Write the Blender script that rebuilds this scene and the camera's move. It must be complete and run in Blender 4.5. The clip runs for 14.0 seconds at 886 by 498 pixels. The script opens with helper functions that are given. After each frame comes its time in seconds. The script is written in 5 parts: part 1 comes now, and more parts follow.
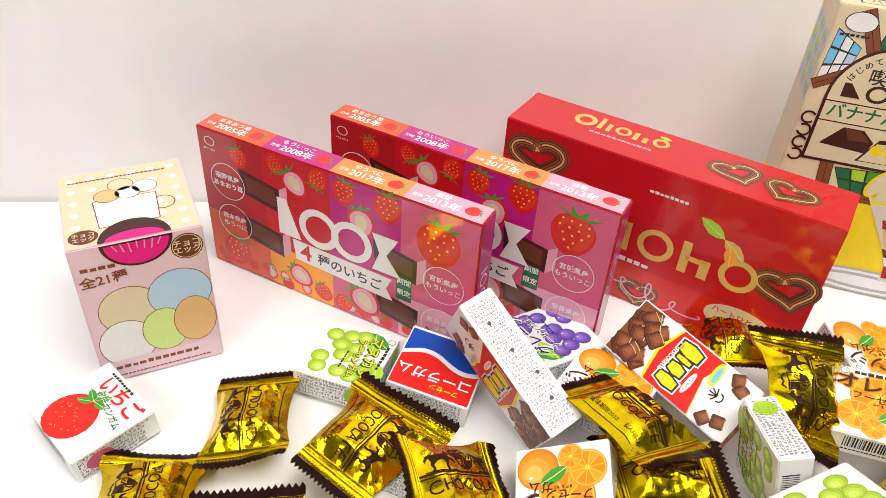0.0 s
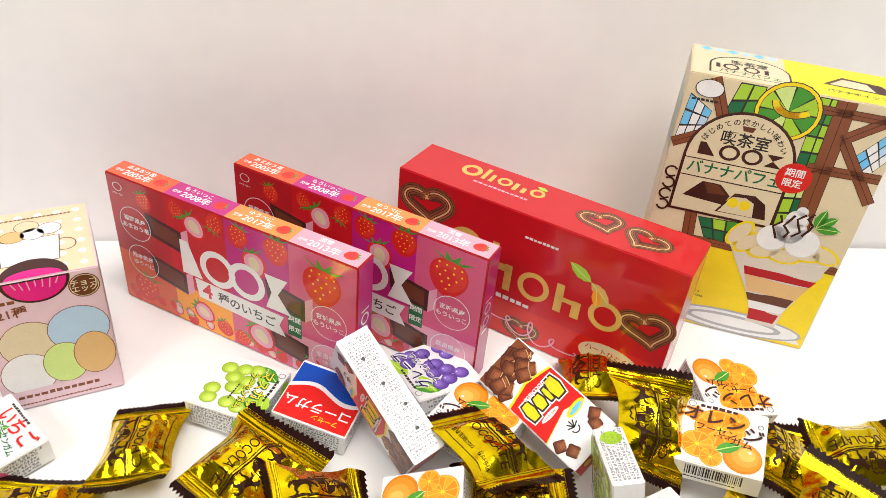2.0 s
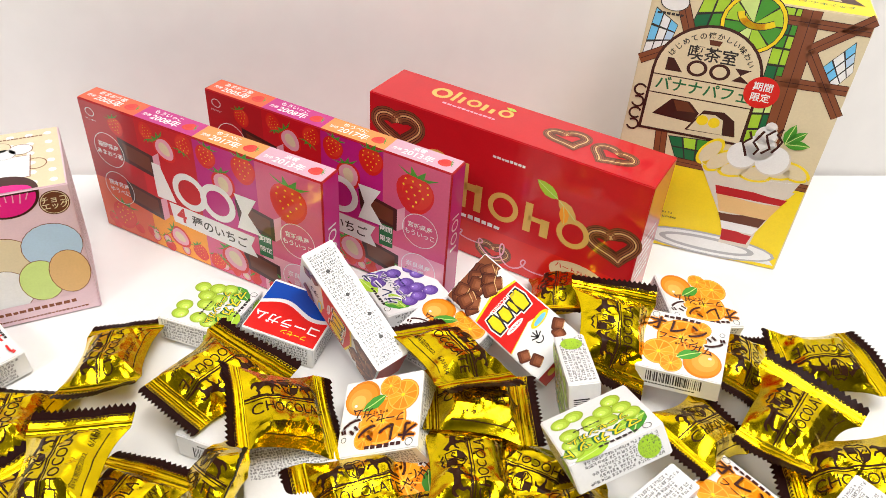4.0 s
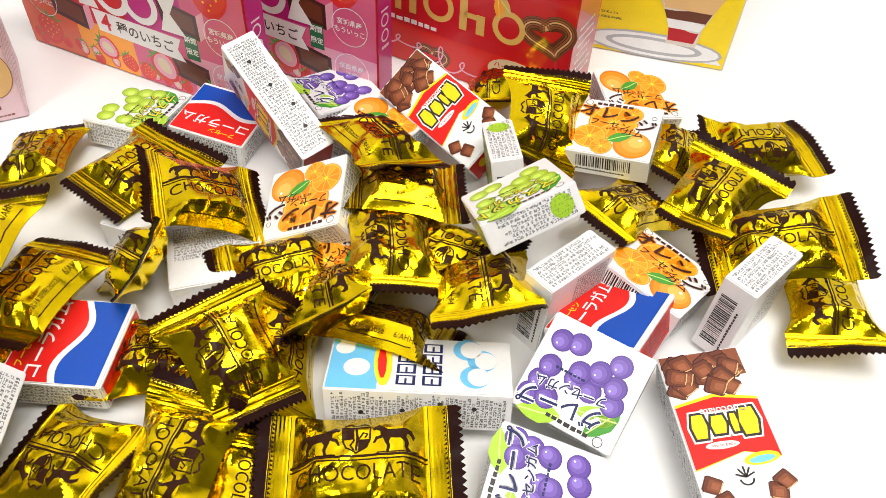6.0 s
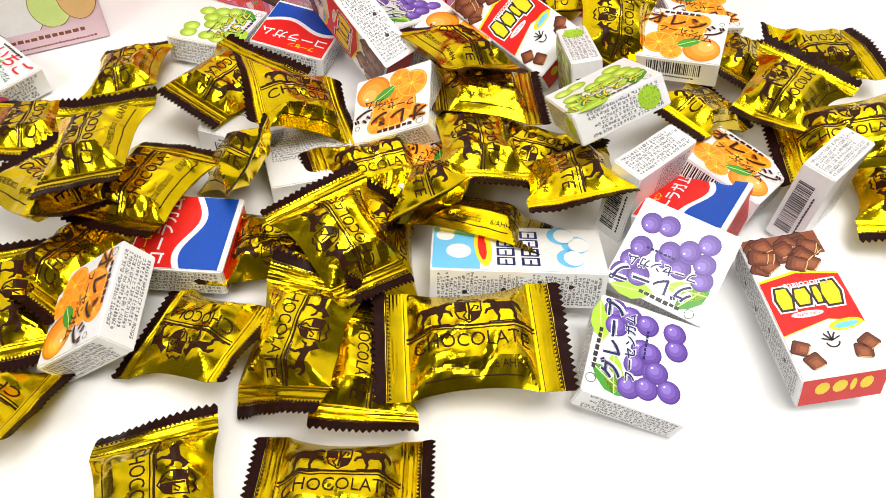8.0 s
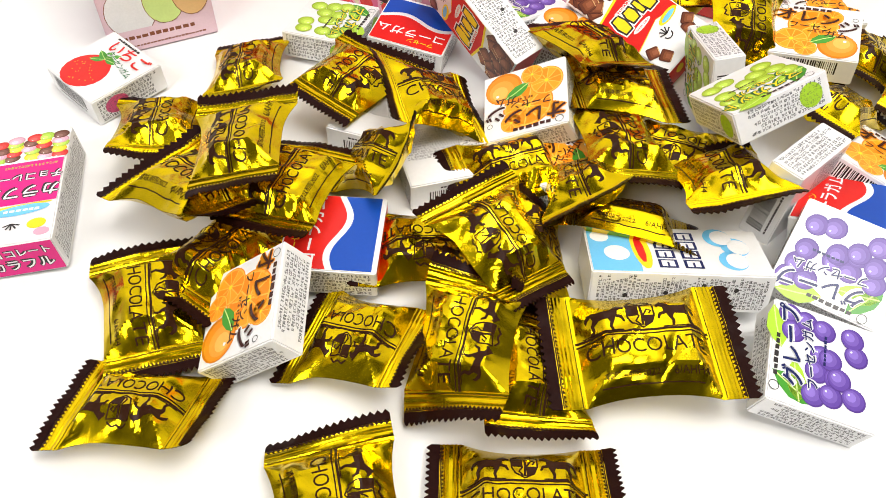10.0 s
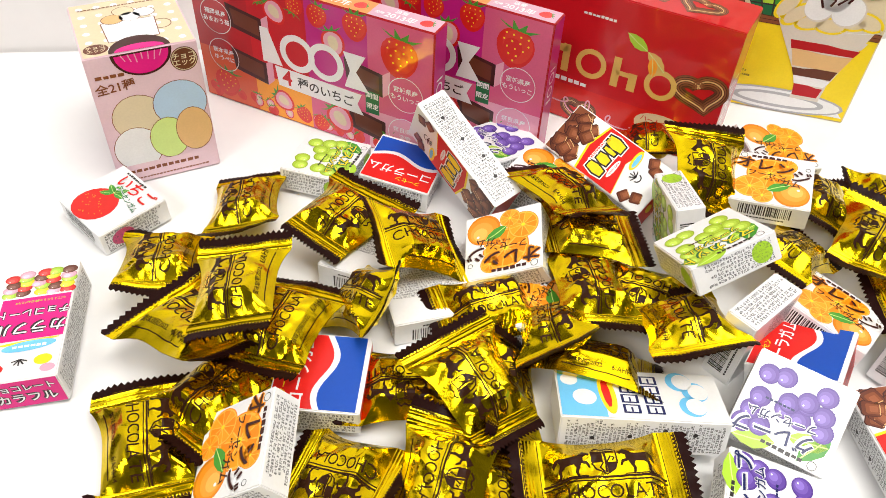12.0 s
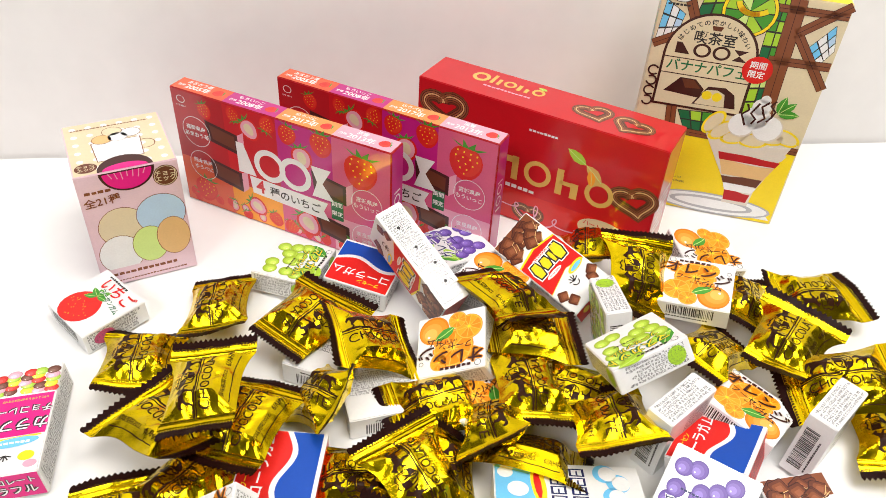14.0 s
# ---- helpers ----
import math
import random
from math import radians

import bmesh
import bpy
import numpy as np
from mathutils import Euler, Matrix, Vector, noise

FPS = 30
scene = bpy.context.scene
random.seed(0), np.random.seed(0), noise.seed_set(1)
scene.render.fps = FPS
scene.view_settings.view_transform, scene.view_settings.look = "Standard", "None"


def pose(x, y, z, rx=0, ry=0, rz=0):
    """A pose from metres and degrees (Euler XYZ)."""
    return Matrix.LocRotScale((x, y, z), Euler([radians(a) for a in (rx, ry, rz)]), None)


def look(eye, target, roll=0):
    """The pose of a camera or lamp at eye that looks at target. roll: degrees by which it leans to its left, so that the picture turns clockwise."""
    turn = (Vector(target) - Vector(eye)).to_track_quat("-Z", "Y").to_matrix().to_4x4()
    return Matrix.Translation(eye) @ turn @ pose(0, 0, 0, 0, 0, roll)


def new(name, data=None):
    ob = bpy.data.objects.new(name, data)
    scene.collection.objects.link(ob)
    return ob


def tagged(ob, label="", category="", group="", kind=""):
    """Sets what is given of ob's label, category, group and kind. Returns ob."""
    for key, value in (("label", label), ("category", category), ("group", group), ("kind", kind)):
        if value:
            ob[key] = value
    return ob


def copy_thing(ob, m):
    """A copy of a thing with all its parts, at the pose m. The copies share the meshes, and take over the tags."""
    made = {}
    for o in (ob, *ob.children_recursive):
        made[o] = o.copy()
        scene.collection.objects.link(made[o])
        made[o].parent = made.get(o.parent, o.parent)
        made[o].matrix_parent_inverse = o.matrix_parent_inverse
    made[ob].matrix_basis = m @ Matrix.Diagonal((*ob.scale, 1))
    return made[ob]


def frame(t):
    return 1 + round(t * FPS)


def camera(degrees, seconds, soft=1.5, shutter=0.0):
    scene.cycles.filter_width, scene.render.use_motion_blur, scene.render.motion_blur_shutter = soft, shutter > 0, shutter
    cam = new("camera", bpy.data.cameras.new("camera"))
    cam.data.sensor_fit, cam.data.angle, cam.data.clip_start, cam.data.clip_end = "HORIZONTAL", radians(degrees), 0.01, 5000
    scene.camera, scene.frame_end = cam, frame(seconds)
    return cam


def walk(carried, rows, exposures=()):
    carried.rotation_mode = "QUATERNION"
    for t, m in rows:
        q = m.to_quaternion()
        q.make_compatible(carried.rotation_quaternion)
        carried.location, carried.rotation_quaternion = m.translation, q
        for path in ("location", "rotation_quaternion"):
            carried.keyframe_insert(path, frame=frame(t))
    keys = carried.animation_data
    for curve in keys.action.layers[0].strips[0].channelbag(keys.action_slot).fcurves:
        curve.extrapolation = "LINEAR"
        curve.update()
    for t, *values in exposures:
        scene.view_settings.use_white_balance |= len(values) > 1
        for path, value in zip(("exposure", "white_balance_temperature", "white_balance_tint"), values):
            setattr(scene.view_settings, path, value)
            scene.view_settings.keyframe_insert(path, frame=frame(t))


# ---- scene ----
cam = camera(59.3, 14.0, soft=0.8)
PATH = [
    (0, (0.089, 0.086, 0.325), (0.009, 1.655, -0.913), 4.1),
    (0.5, (0.1, 0.083, 0.332), (0.027, 1.671, -0.881), 4.5),
    (1, (0.119, 0.078, 0.342), (0.049, 1.682, -0.85), 4.7),
    (1.5, (0.133, 0.073, 0.348), (0.081, 1.686, -0.834), 5.2),
    (2, (0.142, 0.065, 0.355), (0.114, 1.689, -0.813), 5.8),
    (2.2, (0.146, 0.062, 0.357), (0.12, 1.686, -0.811), 5.8),
    (4.3, (0.178, 0.043, 0.326), (0.12, 1.588, -0.942), 4.2),
    (4.5, (0.181, 0.042, 0.319), (0.127, 1.564, -0.977), 4.1),
    (5, (0.191, 0.036, 0.307), (0.148, 1.508, -1.046), 3.9),
    (5.5, (0.205, 0.026, 0.299), (0.172, 1.445, -1.11), 3.6),
    (6, (0.216, 0.015, 0.294), (0.188, 1.4, -1.149), 3.4),
    (6.5, (0.217, 0.01, 0.296), (0.191, 1.371, -1.169), 3.2),
    (7, (0.209, 0.0, 0.29), (0.183, 1.345, -1.19), 3.0),
    (7.5, (0.197, -0.014, 0.288), (0.168, 1.312, -1.209), 2.6),
    (8, (0.178, -0.024, 0.286), (0.144, 1.285, -1.225), 2.3),
    (8.5, (0.163, -0.031, 0.284), (0.123, 1.26, -1.243), 2.0),
    (8.7, (0.158, -0.033, 0.282), (0.117, 1.256, -1.246), 2.1),
    (10.8, (0.098, -0.011, 0.278), (0.041, 1.332, -1.203), 2.0),
    (11, (0.1, -0.01, 0.283), (0.042, 1.348, -1.185), 2.2),
    (11.5, (0.107, -0.011, 0.301), (0.054, 1.39, -1.125), 2.9),
    (12, (0.116, -0.015, 0.321), (0.073, 1.426, -1.066), 3.3),
    (12.5, (0.125, -0.021, 0.334), (0.093, 1.457, -1.013), 3.6),
    (13, (0.13, -0.026, 0.348), (0.101, 1.484, -0.964), 3.6),
    (13.5, (0.135, -0.03, 0.36), (0.106, 1.507, -0.918), 3.6),
    (14, (0.137, -0.034, 0.368), (0.109, 1.523, -0.886), 3.7),
]
walk(cam, [(t, look(eye, target, roll)) for t, eye, target, roll in PATH])

# ---- light ----
world = bpy.data.worlds.new("room_air")
world.use_nodes = True
world.node_tree.nodes["Background"].inputs[0].default_value = (0.9, 0.95, 1.0, 1)
world.node_tree.nodes["Background"].inputs[1].default_value = 0.02
scene.world = world
scene.view_settings.exposure = 0.0


def area_lamp(name, eye, target, sx, sy, watts, colour):
    data = bpy.data.lights.new(name, "AREA")
    data.shape, data.size, data.size_y, data.energy, data.color = "RECTANGLE", sx, sy, watts, colour
    lamp = new(name, data)
    lamp.matrix_world = look(eye, target)
    return lamp


area_lamp("ceiling_lamp_light", (0.45, 0.0, 1.70), (0.2, 0.3, 0), 1.0, 1.0, 45, (1.0, 0.965, 0.92))
area_lamp("second_lamp_light", (-0.55, -0.95, 1.66), (0.1, 0.3, 0), 0.8, 0.8, 28, (1.0, 0.965, 0.93))


# ---- materials ----
MATS = {}


def surface(name, rgb, rough=0.45, metal=0.0, grain=0.06, scale=60.0, bump=0.0, bump_scale=400.0, coat=0.0, spec=0.5):
    """A procedural surface: colour that varies at two scales, fine relief, gloss."""
    if name in MATS:
        return MATS[name]
    m = bpy.data.materials.new(name)
    m.use_nodes = True
    nt = m.node_tree
    b = nt.nodes["Principled BSDF"]
    b.inputs["Roughness"].default_value, b.inputs["Metallic"].default_value = rough, metal
    b.inputs["Coat Weight"].default_value, b.inputs["Coat Roughness"].default_value = coat, 0.12
    b.inputs["Specular IOR Level"].default_value = spec
    co = nt.nodes.new("ShaderNodeTexCoord")
    n1, n2 = nt.nodes.new("ShaderNodeTexNoise"), nt.nodes.new("ShaderNodeTexNoise")
    n1.inputs["Scale"].default_value, n2.inputs["Scale"].default_value = scale, scale * 9
    n1.inputs["Detail"].default_value = 4
    add = nt.nodes.new("ShaderNodeMath")
    add.operation = "ADD"
    rng = nt.nodes.new("ShaderNodeMapRange")
    rng.inputs["From Min"].default_value, rng.inputs["From Max"].default_value = 0.6, 1.4
    rng.inputs["To Min"].default_value, rng.inputs["To Max"].default_value = 1 - grain, 1 + grain
    mul = nt.nodes.new("ShaderNodeMix")
    mul.data_type, mul.blend_type = "RGBA", "MULTIPLY"
    mul.inputs[0].default_value = 1.0
    mul.inputs[6].default_value = (*rgb, 1)
    nt.links.new(co.outputs["Object"], n1.inputs["Vector"])
    nt.links.new(co.outputs["Object"], n2.inputs["Vector"])
    nt.links.new(n1.outputs["Fac"], add.inputs[0])
    nt.links.new(n2.outputs["Fac"], add.inputs[1])
    nt.links.new(add.outputs[0], rng.inputs["Value"])
    nt.links.new(rng.outputs[0], mul.inputs[7])
    nt.links.new(mul.outputs[2], b.inputs["Base Color"])
    if bump:
        n3 = nt.nodes.new("ShaderNodeTexNoise")
        n3.inputs["Scale"].default_value, n3.inputs["Detail"].default_value = bump_scale, 3
        nt.links.new(co.outputs["Object"], n3.inputs["Vector"])
        bp = nt.nodes.new("ShaderNodeBump")
        bp.inputs["Strength"].default_value, bp.inputs["Distance"].default_value = bump, 0.001
        nt.links.new(n3.outputs["Fac"], bp.inputs["Height"])
        nt.links.new(bp.outputs[0], b.inputs["Normal"])
    MATS[name] = m
    return m


def ink(name, r, g, b, gloss=0.28):
    return surface("ink_" + name, (r, g, b), gloss + 0.04, grain=0.05, scale=90, coat=0.05, spec=0.3)


def laminated(m):
    """The same ink under a clear glossy laminate."""
    if m.name + "_laminated" not in MATS:
        c = m.copy()
        c.name = m.name + "_laminated"
        b = c.node_tree.nodes["Principled BSDF"]
        b.inputs["Coat Weight"].default_value, b.inputs["Coat Roughness"].default_value = 0.75, 0.07
        MATS[m.name + "_laminated"] = c
    return MATS[m.name + "_laminated"]


WHITE = ink("white", 0.80, 0.80, 0.80)
CREAM = ink("cream", 0.70, 0.60, 0.40)
BLACK = ink("black", 0.03, 0.025, 0.025)
GREY = ink("grey", 0.07, 0.07, 0.075)
RED = ink("red", 0.66, 0.015, 0.012)
DEEPRED = ink("deep_red", 0.45, 0.008, 0.015)
CRIMSON = ink("crimson", 0.56, 0.008, 0.016)
SCARLET = ink("scarlet", 0.70, 0.035, 0.02)
ORANGERED = ink("orange_red", 0.72, 0.10, 0.03)
ORANGE = ink("orange", 0.90, 0.25, 0.004)
AMBER = ink("amber", 0.90, 0.45, 0.06)
PALEORANGE = ink("pale_orange", 0.90, 0.34, 0.012)
MAGENTA = ink("magenta", 0.50, 0.012, 0.21)
PINK = ink("pink", 0.64, 0.10, 0.22)
PALEPINK = ink("pale_pink", 0.76, 0.36, 0.46)
LILAC = ink("lilac", 0.74, 0.54, 0.60)
YELLOW = ink("yellow", 0.88, 0.66, 0.015)
GOLDINK = ink("gold_print", 0.72, 0.46, 0.12, 0.2)
CHOCO = ink("chocolate", 0.13, 0.035, 0.016)
DARKCHOCO = ink("dark_chocolate", 0.05, 0.012, 0.010)
BROWN = ink("brown", 0.22, 0.066, 0.026)
COCOA = ink("cocoa", 0.30, 0.10, 0.045)
GREEN = ink("green", 0.06, 0.30, 0.03)
LIME = ink("lime", 0.38, 0.62, 0.04)
PALELIME = ink("pale_lime", 0.60, 0.76, 0.25)
DARKGREEN = ink("dark_green", 0.012, 0.14, 0.05)
PURPLE = ink("purple", 0.085, 0.035, 0.26)
PALEPURPLE = ink("pale_purple", 0.19, 0.11, 0.42)
NAVY = ink("navy", 0.012, 0.018, 0.10)
BLUE = ink("blue", 0.005, 0.065, 0.40)
SKY = ink("sky_blue", 0.16, 0.52, 0.82)
PALEBLUE = ink("pale_blue", 0.45, 0.62, 0.80)
APRICOT = ink("apricot", 0.72, 0.27, 0.06)
ROSE = ink("rose", 0.62, 0.36, 0.46)
SILVER = ink("silver_print", 0.42, 0.42, 0.44)
GLASSINK = ink("glass_print", 0.66, 0.60, 0.52)
TAN = ink("tan", 0.72, 0.46, 0.20)
HOTPINK = ink("hot_pink", 0.74, 0.01, 0.22)
CARD = surface("white_card", (0.80, 0.80, 0.80), 0.34, grain=0.03, bump=0.08, coat=0.35)
FOIL = surface("gold_foil", (0.80, 0.585, 0.005), 0.20, 1.0, grain=0.10, scale=45, bump=0.06, bump_scale=260)
FOILPRINT = surface("brown_foil_print", (0.030, 0.010, 0.004), 0.36, 0.0, grain=0.15, spec=0.10)
SEAM = surface("brown_foil_seam", (0.015, 0.004, 0.003), 0.40, 0.0, grain=0.2, spec=0.06, bump=0.2, bump_scale=300)
TABLE = surface("white_laminate", (0.82, 0.82, 0.815), 0.32, grain=0.015, scale=9, bump=0.015, bump_scale=900)
PLASTER = surface("white_wall_panel", (0.83, 0.805, 0.79), 0.33, grain=0.03, scale=5, bump=0.03, bump_scale=260)
ROOM = surface("room_paint", (0.10, 0.097, 0.092), 0.8, grain=0.05, scale=3)
FLOORWOOD = surface("floor_wood", (0.25, 0.15, 0.08), 0.5, grain=0.2, scale=6)


# ---- building helpers ----
def mesh_of(name, verts, faces, material, smooth=False):
    me = bpy.data.meshes.new(name)
    me.from_pydata([tuple(map(float, v)) for v in verts], [], faces)
    me.materials.append(material)
    if smooth:
        me.polygons.foreach_set("use_smooth", [True] * len(me.polygons))
    return me


def part(name, me, parent, label=""):
    ob = new(name, me)
    ob.parent = parent
    return tagged(ob, label)


def thing(name, label, category, group="", m=None):
    ob = new(name)
    ob.empty_display_size = 0.01
    if m is not None:
        ob.matrix_world = m
    return tagged(ob, label, category, group)


def block(name, w, h, d, material, bevel=0.0007, taper=1.0):
    bm = bmesh.new()
    bmesh.ops.create_cube(bm, size=1, matrix=Matrix.Diagonal((w, h, d, 1)))
    if bevel:
        bmesh.ops.bevel(bm, geom=list(bm.edges), offset=bevel, segments=2, affect="EDGES")
    me = bpy.data.meshes.new(name)
    bm.to_mesh(me)
    bm.free()
    me.materials.append(material)
    return me


TEXTS = {}


def text_shape(s, bold=0.016):
    """Flat outline mesh of a word, one unit high, centred."""
    key = (s, bold)
    if key not in TEXTS:
        cu = bpy.data.curves.new("word", "FONT")
        cu.body, cu.size, cu.align_x, cu.align_y, cu.resolution_u, cu.offset = s, 1.0, "CENTER", "CENTER", 3, bold
        ob = bpy.data.objects.new("word", cu)
        scene.collection.objects.link(ob)
        me = bpy.data.meshes.new_from_object(ob.evaluated_get(bpy.context.evaluated_depsgraph_get()))
        TEXTS[key] = ([tuple(v.co[:2]) for v in me.vertices], [tuple(p.vertices) for p in me.polygons])
        bpy.data.objects.remove(ob)
        bpy.data.meshes.remove(me)
        bpy.data.curves.remove(cu)
    return TEXTS[key]


FINE = ("small_print", "barcode", "seed", "printed_text", "pale_dot", "bullet", "foil_crease", "glass_diamond", "glass_pane", "beam_edge", "printed_line", "fruit_segment", "leaf_vein", "chocolate_edge", "chocolate_rib")


class Print:
    """Ink shapes on one face of a carton: x to the right, y up, in metres from the face's middle."""

    def __init__(self, parent, m, box, gloss=False):
        self.parent, self.m, self.box, self.sheets, self.gloss = parent, m, box, {}, gloss

    def add(self, mat, pts, faces, layer, name):
        mat = laminated(mat) if self.gloss else mat
        key = (mat.name, name) if name in FINE else (mat.name, name, len(self.sheets))
        vs, fs, _ = self.sheets.setdefault(key, ([], [], mat))
        k = len(vs)
        z = 0.00004 * (layer + 2)
        vs.extend(self.m @ Vector((x, y, z)) for x, y in pts)
        fs.extend(tuple(k + i for i in f) for f in faces)

    def poly(self, mat, pts, layer=0, name="printed_shape"):
        self.add(mat, pts, [tuple(range(len(pts)))], layer, name)

    def rect(self, mat, x0, y0, x1, y1, layer=0, name="printed_panel"):
        self.poly(mat, [(x0, y0), (x1, y0), (x1, y1), (x0, y1)], layer, name)

    def disc(self, mat, x, y, rx, ry=None, turn=0, layer=0, name="printed_shape", n=22, a0=0, a1=360):
        ry, c, s = ry or rx, math.cos(radians(turn)), math.sin(radians(turn))
        pts = []
        whole = a1 - a0 >= 360
        for i in range(n if whole else n + 1):
            a = radians(a0 + (a1 - a0) * i / n)
            px, py = rx * math.cos(a), ry * math.sin(a)
            pts.append((x + c * px - s * py, y + s * px + c * py))
        self.poly(mat, pts, layer, name)

    def ring(self, mat, x, y, r, w, layer=0, name="printed_ring", squash=1.0, n=28, a0=0, a1=360):
        pts, fs = [], []
        for i in range(n + 1):
            a = radians(a0 + (a1 - a0) * i / n)
            for q in (r, r - w):
                pts.append((x + q * math.cos(a), y + q * squash * math.sin(a)))
        self.add(mat, pts, [(2 * i, 2 * i + 2, 2 * i + 3, 2 * i + 1) for i in range(n)], layer, name)

    def stroke(self, mat, pts, w, layer=0, name="printed_line"):
        vs, fs = [], []
        for i, p in enumerate(pts):
            a, b = Vector(pts[max(i - 1, 0)]), Vector(pts[min(i + 1, len(pts) - 1)])
            d = (b - a).normalized() * w / 2
            vs += [(p[0] - d.y, p[1] + d.x), (p[0] + d.y, p[1] - d.x)]
        self.add(mat, vs, [(2 * i + 1, 2 * i + 3, 2 * i + 2, 2 * i) for i in range(len(pts) - 1)], layer, name)

    def text(self, mat, s, x, y, size, turn=0, layer=2, name="printed_text", stretch=1.0):
        v, f = text_shape(s)
        c, q = math.cos(radians(turn)), math.sin(radians(turn))
        self.add(mat, [(x + size * (c * a * stretch - q * b), y + size * (q * a * stretch + c * b)) for a, b in v], f, layer, name)

    def bars(self, mat, x0, y0, x1, y1, rows, seed=1, layer=0, name="small_print", fill=0.5, upright=False):
        """Small print too fine to read, as rows of short thin bars; upright: the rows run up the face."""
        rnd = random.Random(seed)
        a0, a1, b0, b1 = (y0, y1, x0, x1) if upright else (x0, x1, y0, y1)
        step = (b1 - b0) / rows
        high = step * (fill + 0.12)

        def bar(p, q, r, t):
            self.rect(mat, *((q, p, t, r) if upright else (p, q, r, t)), layer, name)
        for r in range(rows):
            b = b0 + r * step + (step - high) / 2
            a = a0
            end = a1 - rnd.random() * (a1 - a0) * 0.22
            while a < end:
                w = high * rnd.uniform(0.65, 0.95)
                if high > 0.0019:
                    bar(a, b + high * 0.25, a + w * 0.85, b + high * rnd.uniform(0.65, 0.8))
                    a += w * 1.1
                    continue
                t = high * 0.15
                for q in rnd.sample((0.0, 0.28, 0.56, 0.84), rnd.choice((2, 3, 3))):
                    bar(a, b + q * high, a + w * rnd.uniform(0.7, 1), b + q * high + t)
                for q in rnd.sample((0.0, 0.4, 0.8), rnd.choice((1, 1, 2))):
                    bar(a + q * w, b + high * rnd.uniform(0, 0.2), a + q * w + t, b + high)
                a += w + high * rnd.choice((0.15, 0.18, 0.2, 0.6))

    def barcode(self, mat, x0, y0, x1, y1, seed=3):
        rnd = random.Random(seed)
        x = x0
        while x < x1:
            w = rnd.choice((0.0003, 0.0005, 0.0008))
            self.rect(mat, x, y0, x + w, y1, 0, "barcode")
            x += w + rnd.choice((0.0003, 0.0005, 0.0007))
        self.bars(mat, x0, y0 - 0.0032, x1, y0 - 0.0007, 1, seed, fill=0.7)

    def done(self):
        for key, (vs, fs, mat) in self.sheets.items():
            ob = part(key[1], mesh_of(key[1], vs, fs, mat), self.box if key[1] in FINE else self.parent)
            if key[1] in FINE:
                tagged(ob, kind="stuff")


def faces_of(w, h, d):
    """Frames of a carton's six faces; its main face looks along +z, y is up on it."""
    R = lambda *a: Euler([radians(v) for v in a]).to_matrix().to_4x4()
    T = lambda *a: Matrix.Translation(a)
    return dict(front=T(0, 0, d / 2), back=T(0, 0, -d / 2) @ R(0, 180, 0), top=T(0, h / 2, 0) @ R(-90, 0, 0), bottom=T(0, -h / 2, 0) @ R(90, 0, 0),
                right=T(w / 2, 0, 0) @ R(0, 90, 0), left=T(-w / 2, 0, 0) @ R(0, -90, 0))


# ---- room ----
def slab(name, x0, x1, y0, y1, z0, z1, material, label, category, m=None):
    bm = bmesh.new()
    bmesh.ops.create_cube(bm, size=1, matrix=Matrix.Translation(((x0 + x1) / 2, (y0 + y1) / 2, (z0 + z1) / 2)) @ Matrix.Diagonal((x1 - x0, y1 - y0, z1 - z0, 1)))
    me = bpy.data.meshes.new(name)
    bm.to_mesh(me)
    bm.free()
    me.materials.append(material)
    ob = new(name, me)
    if m is not None:
        ob.matrix_world = m
    return tagged(ob, label, category, kind="structure")


TURN_WALL = pose(0.13, 0.568, 0, 0, 0, 10)
slab("wall_north", -1.75, 1.75, 0, 0.1, -0.72, 1.75, PLASTER, "plain white glossy wall panel behind the table", "wall", TURN_WALL)
slab("wall_south", -1.75, 1.75, -2.9, -2.8, -0.72, 1.75, ROOM, "plain painted room wall", "wall", TURN_WALL)
slab("wall_west", -1.85, -1.75, -2.9, 0.1, -0.72, 1.75, ROOM, "plain painted room wall", "wall", TURN_WALL)
slab("wall_east", 1.75, 1.85, -2.9, 0.1, -0.72, 1.75, ROOM, "plain painted room wall", "wall", TURN_WALL)
slab("floor", -1.85, 1.85, -2.9, 0.1, -0.82, -0.72, FLOORWOOD, "plain brown wooden floor", "floor", TURN_WALL)
slab("ceiling", -1.85, 1.85, -2.9, 0.1, 1.75, 1.85, ROOM, "plain painted ceiling", "ceiling", TURN_WALL)

table = thing("table", "white laminate table standing against the wall", "table", m=TURN_WALL)
top = part("tabletop", block("tabletop", 1.7, 0.997, 0.03, TABLE, 0.002), table)
top.location = (0, -0.5, -0.0151)
for sx in (-0.8, 0.8):
    for sy in (-0.93, -0.06):
        leg = part("leg", block("leg", 0.045, 0.045, 0.689, TABLE, 0.003), table)
        leg.location = (sx, sy, -0.375)


# ---- cartons ----
GUM = (0.0451, 0.0432, 0.0160)
SLIM = (0.0348, 0.0772, 0.0198)


def carton(name, w, h, d, body, label, category, group="", bevel=0.0006, gloss=False):
    ob = thing(name, label, category, group)
    box = part("box", block("box", w, h, d, laminated(body) if gloss else body, bevel), ob)
    F = faces_of(w, h, d)
    return ob, {k: Print(ob, m, box, gloss) for k, m in F.items()}


